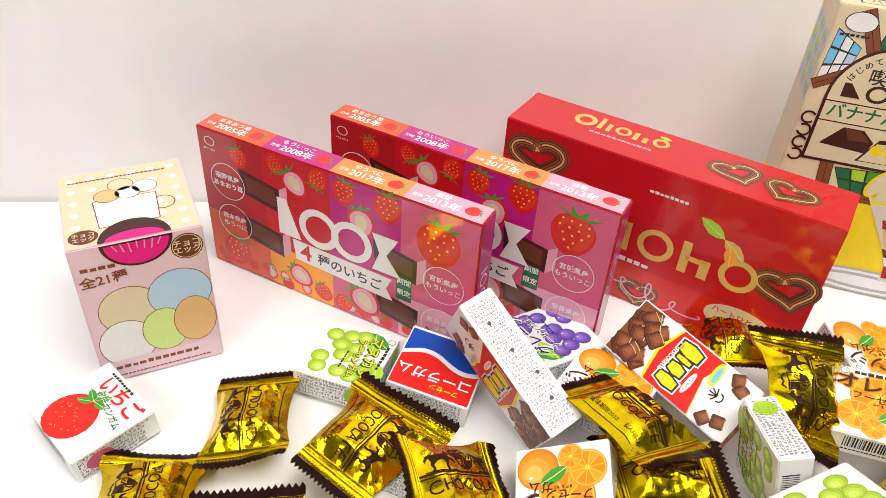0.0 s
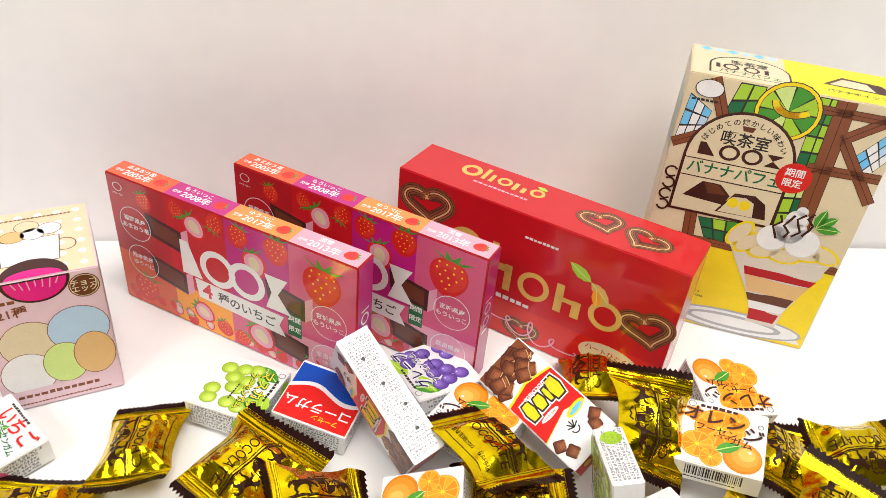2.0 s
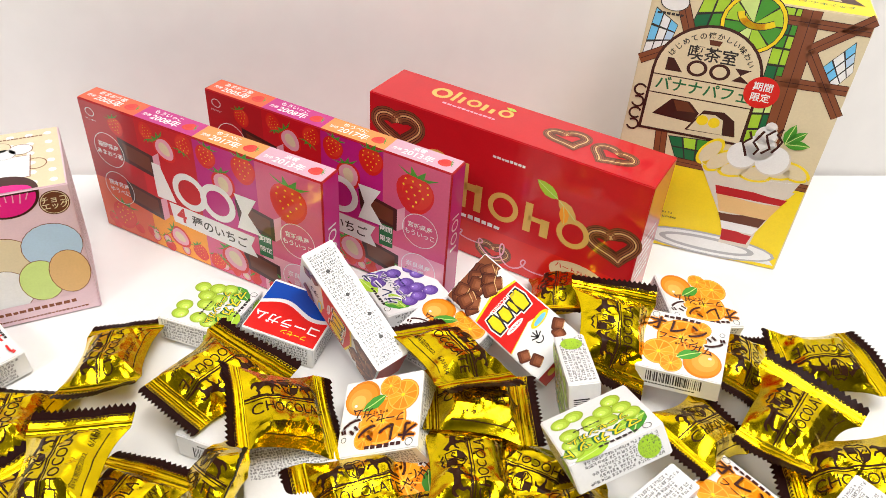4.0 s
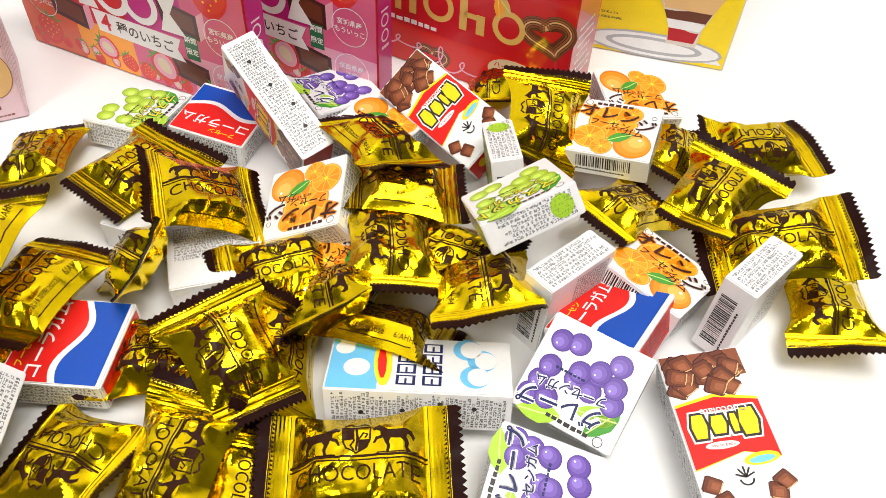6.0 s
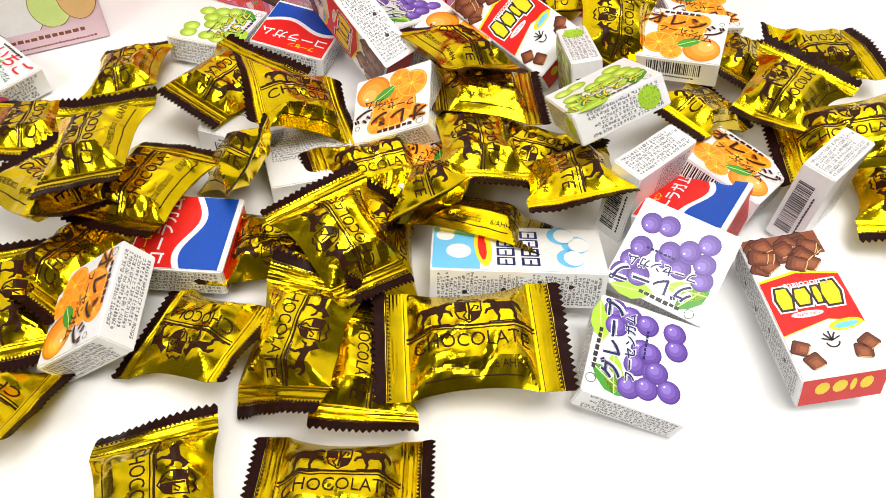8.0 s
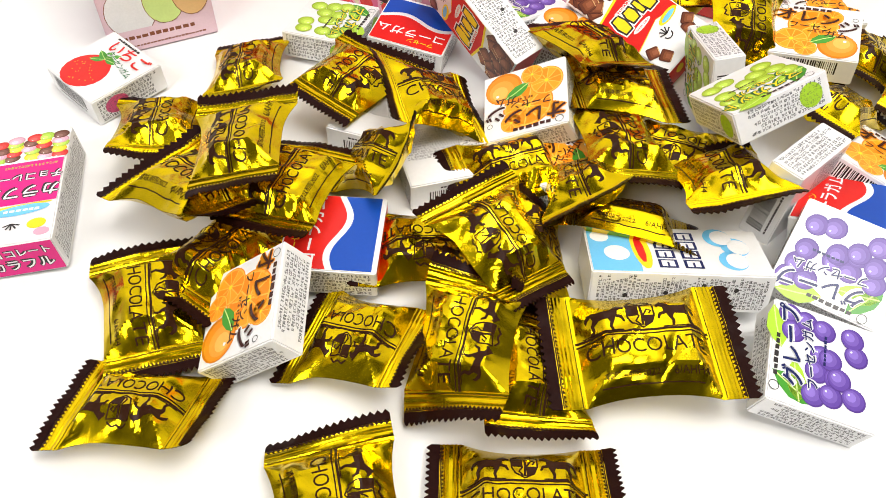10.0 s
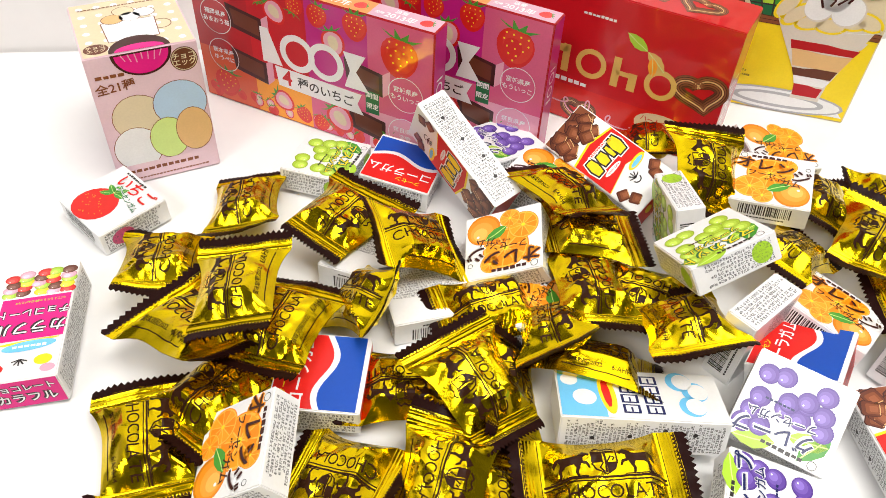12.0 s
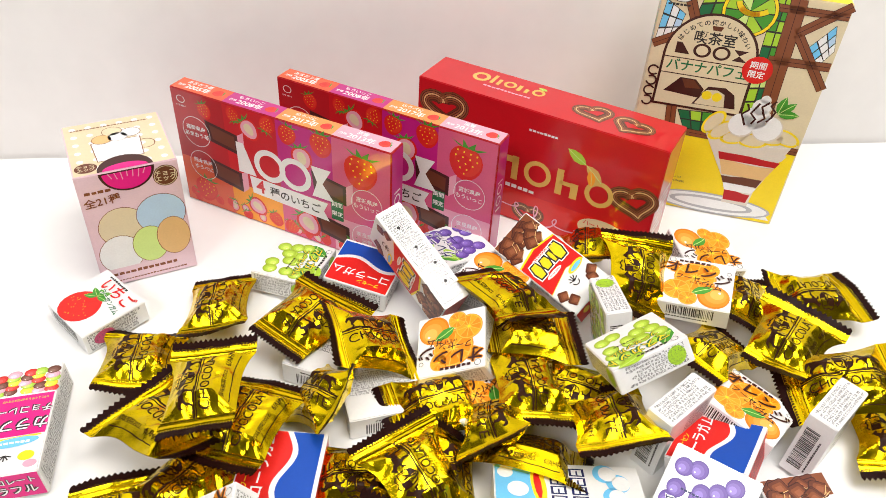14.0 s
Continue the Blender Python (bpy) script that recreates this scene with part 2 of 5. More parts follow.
def side_print(P, w, h, d, seed, tint=GREY):
    P["right"].bars(tint, -d * 0.42, -h * 0.44, d * 0.42, h * 0.46, 6, seed, fill=0.6, upright=True)
    P["left"].bars(tint, -d * 0.42, -h * 0.44, d * 0.42, h * 0.46, 6, seed + 1, fill=0.6, upright=True)
    P["bottom"].barcode(BLACK, -w * 0.36, -d * 0.14, w * 0.3, d * 0.36, seed)
    P["top"].bars(tint, -w * 0.42, -d * 0.4, w * 0.42, d * 0.4, 6, seed + 2, fill=0.6)
    P["back"].bars(tint, -w * 0.42, -h * 0.1, w * 0.42, h * 0.42, 13, seed + 3, fill=0.6)


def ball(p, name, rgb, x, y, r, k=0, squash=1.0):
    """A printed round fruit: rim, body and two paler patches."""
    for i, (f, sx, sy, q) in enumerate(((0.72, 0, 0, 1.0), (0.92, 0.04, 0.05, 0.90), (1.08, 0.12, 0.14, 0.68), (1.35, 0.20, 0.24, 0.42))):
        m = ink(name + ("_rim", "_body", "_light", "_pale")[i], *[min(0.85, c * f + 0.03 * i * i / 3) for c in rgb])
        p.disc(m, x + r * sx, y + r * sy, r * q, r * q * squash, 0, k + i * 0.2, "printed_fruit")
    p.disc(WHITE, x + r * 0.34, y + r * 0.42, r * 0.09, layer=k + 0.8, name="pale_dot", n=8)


def orange_fruit(p, x, y, r, cut, k=0):
    if not cut:
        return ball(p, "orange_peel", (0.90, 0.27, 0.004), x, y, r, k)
    p.disc(ORANGE, x, y, r, layer=k, name="printed_fruit", n=30)
    p.disc(AMBER, x, y, r * 0.95, layer=k + 0.2, name="printed_fruit", n=30)
    for i in range(10):
        a = radians(36 * i + 8)
        p.poly(PALEORANGE if i % 3 == 0 else ORANGE, [(x + r * 0.10 * math.cos(a + 0.31), y + r * 0.10 * math.sin(a + 0.31))] + [(x + r * 0.87 * math.cos(a + q), y + r * 0.87 * math.sin(a + q)) for q in (0.03, 0.2, 0.4, 0.6)], k + 0.4, "fruit_segment")
    p.disc(YELLOW, x, y, r * 0.12, layer=k + 0.6, name="pale_dot", n=10)


def leaf(p, mat, x, y, l, turn, k=4):
    c, s = math.cos(radians(turn)), math.sin(radians(turn))
    R = lambda a, b: (x + l * (c * a - s * b), y + l * (s * a + c * b))
    p.poly(mat, [R(a, b) for a, b in ((0, 0), (0.2, 0.17), (0.45, 0.25), (0.75, 0.17), (1, 0), (0.75, -0.16), (0.45, -0.22), (0.2, -0.15))], k, "leaf")
    p.stroke(PALELIME, [R(0.02, 0), R(0.5, 0.02), R(0.95, 0)], l * 0.03, k + 0.2, "leaf_vein")


def outlined(p, mat, edge, s, x, y, size, turn, k=5):
    o = size * 0.055
    for dx, dy in ((o, 0), (-o, 0), (0, o), (0, -o), (o * 2, -o * 2)):
        p.text(edge, s, x + dx, y + dy, size, turn, k)
    p.text(mat, s, x, y, size, turn, k + 1)


def gum_orange():
    w, h, d = GUM
    ob, P = carton("gum_box", w, h, d, CARD, "small white gum box printed with oranges", "gum box", "small gum boxes")
    p = P["front"]
    orange_fruit(p, -w * 0.04, h * 0.10, w * 0.30, True)
    orange_fruit(p, -w * 0.27, -h * 0.20, w * 0.20, True, 1)
    orange_fruit(p, -w * 0.10, -h * 0.35, w * 0.135, True, 2)
    orange_fruit(p, w * 0.25, -h * 0.25, w * 0.225, False, 1)
    orange_fruit(p, w * 0.16, h * 0.30, w * 0.13, True, 0)
    leaf(p, GREEN, -w * 0.06, -h * 0.24, w * 0.34, 30, 4)
    outlined(p, DARKCHOCO, PALEORANGE, "オレン", -w * 0.12, h * 0.24, w * 0.25, -5)
    outlined(p, DARKCHOCO, WHITE, "ジ", w * 0.34, h * 0.10, w * 0.25, -12)
    p.text(DARKCHOCO, "フーセン", -w * 0.08, h * 0.06, w * 0.125, -4, 6)
    p.text(DARKCHOCO, "ガム", w * 0.22, -h * 0.05, w * 0.135, -4, 6)
    p.bars(DARKCHOCO, -w * 0.30, h * 0.37, w * 0.18, h * 0.47, 1, 4, 6, fill=0.85)
    p.bars(DARKCHOCO, -w * 0.1, -h * 0.04, w * 0.1, h * 0.0, 1, 9, 6, fill=0.85)
    p.ring(BLACK, -w * 0.40, h * 0.42, 0.0021, 0.0003, 6)
    p.ring(GREY, w * 0.42, h * 0.28, 0.0015, 0.0003, 6)
    side_print(P, w, h, d, 11)
    [q.done() for q in P.values()]
    return ob


def gum_bunch(kind):
    w, h, d = GUM
    grape = kind == "grape"
    ob, P = carton("gum_box", w, h, d, CARD, "small white gum box printed with " + ("purple grapes" if grape else "green muscat grapes"), "gum box", "small gum boxes")
    p = P["front"]
    name, rgb = ("grape_skin", (0.12, 0.055, 0.34)) if grape else ("muscat_skin", (0.38, 0.56, 0.03))
    for x, y, l, t in ((-0.42, 0.06, 0.44, 62), (0.02, 0.40, 0.42, 14), (-0.44, 0.20, 0.4, 10)):
        leaf(p, LIME if t < 20 else GREEN, w * x, h * y, w * l, t, 0)
    for i, (x, y) in enumerate(((0.38, 0.34), (0.22, 0.30), (0.35, 0.18), (0.32, 0.01), (0.06, 0.02), (-0.10, 0.06), (-0.33, 0.08), (-0.12, -0.12), (0.05, -0.06), (-0.29, -0.08), (-0.11, -0.15), (-0.25, -0.29), (0.17, -0.30), (0.33, -0.26))):
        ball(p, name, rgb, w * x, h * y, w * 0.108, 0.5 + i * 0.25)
    mat, edge = (NAVY, WHITE) if grape else (YELLOW, DARKGREEN)
    outlined(p, mat, edge, "グレープ" if grape else "マスカット", w * 0.08, h * 0.30, w * (0.20 if grape else 0.18), 6, 7)
    outlined(p, mat, edge, "フーセンガム", w * 0.05, h * 0.13, w * 0.115, 8, 7)
    p.bars(NAVY if grape else BLACK, -w * 0.02, -h * 0.03, w * 0.32, h * 0.02, 1, 6, 7, fill=0.85)
    p.bars(BLACK, -w * 0.26, h * 0.40, w * 0.16, h * 0.48, 1, 4, 6, fill=0.85)
    p.ring(BLACK, -w * 0.36, h * 0.44, 0.0021, 0.0003, 6)
    if not grape:
        for side in ("right", "left"):
            P[side].disc(LIME, 0, h * 0.3, d * 0.36, h * 0.12)
        P["top"].disc(LIME, -w * 0.3, 0, w * 0.12, d * 0.36)
    side_print(P, w, h, d, 23 + grape)
    [q.done() for q in P.values()]
    return ob


def gum_cola():
    w, h, d = GUM
    ob, P = carton("gum_box", w, h, d, CARD, "small cola gum box with red and blue wave", "gum box", "small gum boxes")
    p = P["front"]
    e = 0.0008
    wave = [(-w / 2 + e + (w - 2 * e) * i / 16, h * (-0.06 + 0.085 * math.sin(i / 16 * 6.28 + 0.4))) for i in range(17)]
    p.poly(RED, [(-w / 2 + e, h / 2 - e)] + [(x, y + h * 0.035) for x, y in wave] + [(w / 2 - e, h / 2 - e)], 0, "red_panel")
    p.poly(BLUE, [(x, y - h * 0.035) for x, y in wave] + [(w / 2 - e, -h / 2 + h * 0.05), (-w / 2 + e, -h / 2 + h * 0.05)], 0, "blue_panel")
    p.text(WHITE, "コーラガム", 0, h * 0.2, w * 0.185, 0, 2)
    p.text(YELLOW, "フーセン", -w * 0.16, h * 0.36, w * 0.09, 0, 2)
    P["bottom"].rect(RED, -w * 0.45, -d * 0.4, w * 0.45, d * 0.4)
    P["bottom"].bars(DEEPRED, -w * 0.4, -d * 0.3, w * 0.4, d * 0.3, 3, 5, 1)
    side_print(P, w, h, d, 31)
    [q.done() for q in P.values()]
    return ob


def gum_strawberry():
    w, h, d = GUM
    ob, P = carton("gum_box", w, h, d, CARD, "small white gum box printed with one strawberry", "gum box", "small gum boxes")
    p = P["front"]
    berry = [(0.30 * math.cos(a) * (1 - 0.12 * math.sin(a)), 0.29 * math.sin(a) - 0.05 * abs(math.sin(a)) * (math.sin(a) < 0)) for a in [i / 20 * 6.28 for i in range(20)]]
    p.poly(RED, [(w * (a - 0.08), h * (b - 0.17)) for a, b in berry], 0, "strawberry")
    rnd = random.Random(2)
    for i in range(26):
        a, r = rnd.random() * 6.28, rnd.random() ** 0.5 * 0.24
        p.disc(PALEORANGE, w * (r * math.cos(a) - 0.08), h * (r * math.sin(a) - 0.18), w * 0.009, layer=1, n=6, name="seed")
    for a in (10, 60, 110, 160, 215):
        leaf(p, GREEN, -w * 0.08, h * 0.08, w * 0.2, a, 2)
    outlined(p, RED, WHITE, "いちご", w * 0.08, h * 0.30, w * 0.24, 0, 4)
    outlined(p, DARKGREEN, WHITE, "フーセンガム", w * 0.14, h * 0.13, w * 0.10, -12, 4)
    p.bars(BLACK, -w * 0.3, h * 0.41, w * 0.15, h * 0.47, 1, 4, 6, fill=0.9)
    P["right"].disc(PINK, 0, -h * 0.2, d * 0.32, h * 0.16)
    side_print(P, w, h, d, 41)
    [q.done() for q in P.values()]
    return ob


def chunk(p, x, y, s, turn, k):
    c, q = math.cos(radians(turn)), math.sin(radians(turn))
    R = lambda a, b: (x + s * (c * a - q * b), y + s * (q * a + c * b))
    B = lambda f, dy: [R(a * f, b * f + dy) for a, b in ((-0.5, -0.4), (-0.4, -0.52), (0.4, -0.5), (0.53, -0.38), (0.5, 0.38), (0.4, 0.5), (-0.38, 0.5), (-0.5, 0.38))]
    p.poly(DARKCHOCO, B(1.0, 0), k, "chocolate_piece")
    p.poly(CHOCO, B(0.92, 0.03), k + 0.1, "chocolate_piece")
    p.poly(BROWN, B(0.66, 0.10), k + 0.2, "chocolate_piece")
    p.poly(COCOA, B(0.40, 0.16), k + 0.3, "chocolate_piece")
    p.stroke(TAN, [R(-0.34, 0.46), R(0.1, 0.47), R(0.36, 0.44)], s * 0.05, k + 0.4, "chocolate_edge")


def small_chocolate():
    w, h, d = SLIM
    ob, P = carton("chocolate_box", w, h, d, CARD, "small white and red box of little chocolate pieces", "chocolate box", "small chocolate boxes")
    p = P["front"]
    e = 0.0008
    rnd = random.Random(8)
    p.rect(BROWN, -w / 2 + e, -h / 2 + e, w / 2 - e, -h * 0.31)
    for i in range(26):
        chunk(p, rnd.uniform(-0.36, 0.36) * w, -h * rnd.uniform(0.22 + 0.1 * (i % 2), 0.44), w * 0.25, rnd.uniform(0, 90), 1 + i * 0.15)
    band = [(-w / 2 + e, h * 0.20), (-w * 0.1, h * 0.15), (w / 2 - e, h * 0.22), (w / 2 - e, -h * 0.15), (0, -h * 0.19), (-w / 2 + e, -h * 0.14)]
    p.poly(YELLOW, [(x, y * 1.07 - 0.0006) for x, y in band], 4, "yellow_edge")
    p.poly(RED, band, 5, "red_panel")
    for i, (x, ww, hh) in enumerate(((-0.28, 0.26, 0.19), (-0.12, 0.10, 0.13), (0.06, 0.22, 0.13), (0.28, 0.22, 0.17))):
        for grow, m, k in ((0.0019, WHITE, 5.6), (0.0011, BLACK, 6), (0.0, YELLOW, 7)):
            a, c = w * ww * 0.40 + grow, h * hh * 0.42 + grow
            p.poly(m, [(w * x - a * 0.8, h * -0.02 - c), (w * x + a * 0.6, h * -0.02 - c), (w * x + a, h * -0.02), (w * x + a * 0.8, h * -0.02 + c), (w * x - a * 0.6, h * -0.02 + c), (w * x - a, h * -0.02)], k + i * 0.08, "title_shape")
    p.text(WHITE, "Chocolate", -w * 0.05, -h * 0.105, w * 0.13, 0, 7)
    p.disc(WHITE, w * 0.1, h * 0.10, w * 0.19, h * 0.022, 0, 7)
    p.bars(RED, -w * 0.04, h * 0.09, w * 0.24, h * 0.112, 1, 7, 8)
    p.disc(YELLOW, -w * 0.26, h * 0.20, w * 0.2, h * 0.035, 5, 6)
    p.disc(SKY, -w * 0.26, h * 0.205, w * 0.15, h * 0.02, 5, 7, "title_shape", 9)
    for i in range(5):
        p.stroke(BLACK, [(-w * 0.02, h * 0.29), (-w * 0.02 + w * 0.11 * math.cos(radians(200 + 35 * i)), h * 0.29 + h * 0.06 * math.sin(radians(200 + 35 * i)))], 0.0007, 6)
    p.ring(BLACK, -w * 0.02, h * 0.30, 0.0028, 0.0007, 6, a0=0, a1=180)
    for x, y, t in ((0.27, 0.40, 20), (-0.3, 0.38, -15), (-0.4, 0.33, 30), (0.36, 0.31, 60)):
        chunk(p, w * x, h * y, w * 0.2, t, 6)
    q = P["top"]
    q.rect(RED, -w / 2 + e, -d / 2 + e, w / 2 - e, d / 2 - e)
    for x, ww in ((-0.26, 0.15), (-0.11, 0.07), (0.04, 0.17), (0.24, 0.17)):
        q.disc(YELLOW, w * x, -d * 0.1, w * ww * 0.5, d * 0.22, 0, 1, "title_shape", 10)
    P["left"].rect(CARD, -d / 2 + e, -h / 2 + e, d / 2 - e, h / 2 - e)
    for k, side in enumerate(("left", "right")):
        P[side].bars(GREY, -d * 0.40, -h * 0.47, d * 0.42, h * 0.2, 26, 60 + k, 1, fill=0.6)
        P[side].bars(GREY, -d * 0.40, h * 0.2, d * 0.42, h * 0.46, 11, 61 + k, 1, fill=0.6)
        for y in (-0.3, -0.12, 0.08, 0.3):
            P[side].disc(BLACK, d * 0.2 * math.sin(y * 40), h * y, 0.0011, layer=2, name="bullet")
    P["bottom"].rect(RED, -w / 2 + e, -d / 2 + e, w / 2 - e, d / 2 - e)
    [z.done() for z in P.values()]
    return ob


def colourful_chocolate():
    w, h, d = SLIM
    ob, P = carton("chocolate_box", w, h, d, CARD, "small pink and white box of colourful chocolate beans", "chocolate box", "small chocolate boxes")
    p = P["front"]
    e = 0.0008
    rnd = random.Random(4)
    beans = (("red_bean", (0.66, 0.02, 0.015)), ("yellow_bean", (0.85, 0.66, 0.02)), ("lime_bean", (0.38, 0.60, 0.05)), ("pink_bean", (0.74, 0.38, 0.48)), ("brown_bean", (0.14, 0.04, 0.02)))
    for i in range(24):
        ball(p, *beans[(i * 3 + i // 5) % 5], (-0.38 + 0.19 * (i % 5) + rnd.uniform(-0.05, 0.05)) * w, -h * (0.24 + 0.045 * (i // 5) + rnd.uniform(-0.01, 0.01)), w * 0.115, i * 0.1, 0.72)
    p.rect(WHITE, -w / 2 + e, -h * 0.205, w / 2 - e, -h * 0.185, 3.2)
    p.rect(HOTPINK, -w / 2 + e, -h * 0.19, w / 2 - e, h * 0.18, 3.4)
    outlined(p, WHITE, BLACK, "カラフル", 0, h * 0.075, w * 0.25, 0, 5)
    outlined(p, WHITE, BLACK, "チョコレート", 0, -h * 0.055, w * 0.168, 0, 5)
    p.bars(LIME, -w * 0.4, -h * 0.165, w * 0.4, -h * 0.135, 1, 5, 5)
    p.disc(YELLOW, -w * 0.02, h * 0.20, w * 0.42, h * 0.012, 3, 4.5, "ribbon")
    p.disc(SKY, -w * 0.05, h * 0.235, w * 0.36, h * 0.040, 4, 5, "ribbon")
    p.bars(WHITE, -w * 0.28, h * 0.215, w * 0.2, h * 0.262, 1, 7, 6, fill=0.8)
    p.disc(YELLOW, -w * 0.28, h * 0.36, w * 0.12, w * 0.09, layer=4)
    p.disc(RED, w * 0.34, h * 0.40, w * 0.12, w * 0.09, layer=4)
    p.disc(PALEPINK, -w * 0.36, h * 0.43, w * 0.1, w * 0.07, layer=3)
    for i in range(5):
        p.stroke(BLACK, [(w * 0.03, h * 0.34), (w * 0.03 + w * 0.11 * math.cos(radians(20 + 35 * i)), h * 0.34 + h * 0.05 * math.sin(radians(20 + 35 * i)))], 0.0007, 6)
    q = P["top"]
    q.rect(HOTPINK, -w / 2 + e, -d / 2 + e, w / 2 - e, d / 2 - e)
    outlined(q, WHITE, BLACK, "カラフル", 0, d * 0.18, w * 0.20, 180, 2)
    outlined(q, WHITE, BLACK, "チョコレート", 0, -d * 0.2, w * 0.145, 180, 2)
    for k, side in enumerate(("left", "right")):
        P[side].bars(GREY, -d * 0.40, -h * 0.47, d * 0.42, h * 0.46, 38, 70 + k, 1, fill=0.6)
    [z.done() for z in P.values()]
    return ob


def blue_chocolate():
    w, h, d = SLIM
    ob, P = carton("chocolate_box", w, h, d, CARD, "small sky-blue and white chocolate box lying flat", "chocolate box", "small chocolate boxes")
    p = P["front"]
    e = 0.0008
    p.rect(SKY, -w / 2 + e, h * 0.22, w / 2 - e, h / 2 - e)
    p.disc(WHITE, -w * 0.1, h * 0.34, w * 0.16, layer=2)
    p.disc(WHITE, w * 0.25, h * 0.42, w * 0.12, layer=2)
    p.disc(YELLOW, 0, h * 0.20, w * 0.42, h * 0.05, 4, 3)
    p.disc(RED, 0, h * 0.205, w * 0.3, h * 0.025, 4, 4, "title_shape", 9)
    for i, y in enumerate((0.07, -0.07)):
        for x in (-0.3, -0.1, 0.1, 0.3):
            p.rect(NAVY, w * (x - 0.085), h * (y - 0.052), w * (x + 0.085), h * (y + 0.052), 3, "title_shape")
            p.rect(WHITE, w * (x - 0.06), h * (y - 0.036), w * (x + 0.06), h * (y + 0.036), 4, "title_shape")
            p.rect(NAVY, w * (x - 0.06), h * (y - 0.006), w * (x + 0.03), h * (y + 0.006), 5, "title_shape")
    for x, y in ((-0.2, -0.3), (0.1, -0.34), (0.3, -0.26)):
        p.disc(SKY, w * x, h * y, w * 0.2, h * 0.08, layer=2)
        p.disc(WHITE, w * x, h * y - h * 0.02, w * 0.16, h * 0.06, layer=3)
    for k, side in enumerate(("left", "right")):
        P[side].bars(BLACK, -d * 0.40, -h * 0.47, d * 0.42, h * 0.46, 40, 80 + k, 1, fill=0.6)
        for y in (-0.3, -0.12, 0.08, 0.3):
            P[side].disc(BLACK, d * 0.2 * math.sin(y * 40), h * y, 0.0011, layer=2, name="bullet")
    [z.done() for z in P.values()]
    return ob


def berry(p, x, y, s, turn, k=3, cut=False):
    c, q = math.cos(radians(turn)), math.sin(radians(turn))
    R = lambda a, b: (x + s * (c * a - q * b), y + s * (q * a + c * b))
    shape = [(0.46 * math.cos(a) * (1 + 0.16 * math.sin(a)), 0.5 * math.sin(a) - 0.06) for a in [i * 0.3307 for i in range(19)]]
    p.poly(RED, [R(a, b) for a, b in shape], k, "strawberry")
    p.poly(PALEPINK if cut else SCARLET, [R(a * 0.8 + (0 if cut else 0.05), b * 0.82 + (0 if cut else 0.04)) for a, b in shape], k + 0.2, "strawberry")
    if cut:
        p.poly(CREAM, [R(a * 0.42, b * 0.55) for a, b in shape], k + 0.4, "strawberry")
    else:
        p.poly(RED, [R(a * 0.5 - 0.06, b * 0.55 - 0.06) for a, b in shape], k + 0.4, "strawberry")
        if s > 0.009:
            for i, b in enumerate((0.26, 0.1, -0.06, -0.22, -0.36)):
                for a in ((-0.27, -0.09, 0.09, 0.27), (-0.3, -0.1, 0.1, 0.3), (-0.2, 0.0, 0.2), (-0.13, 0.06), (0.0,))[i]:
                    p.disc(YELLOW, *R(a, b), s * 0.028, layer=k + 0.6, name="seed", n=5)
    for a in (-0.34, -0.12, 0.12, 0.34):
        p.poly(GREEN, [R(a * 0.5 - 0.1, 0.40), R(a * 1.5, 0.66 - abs(a) * 0.4), R(a * 0.5 + 0.1, 0.38)], k + 0.8, "leaf")


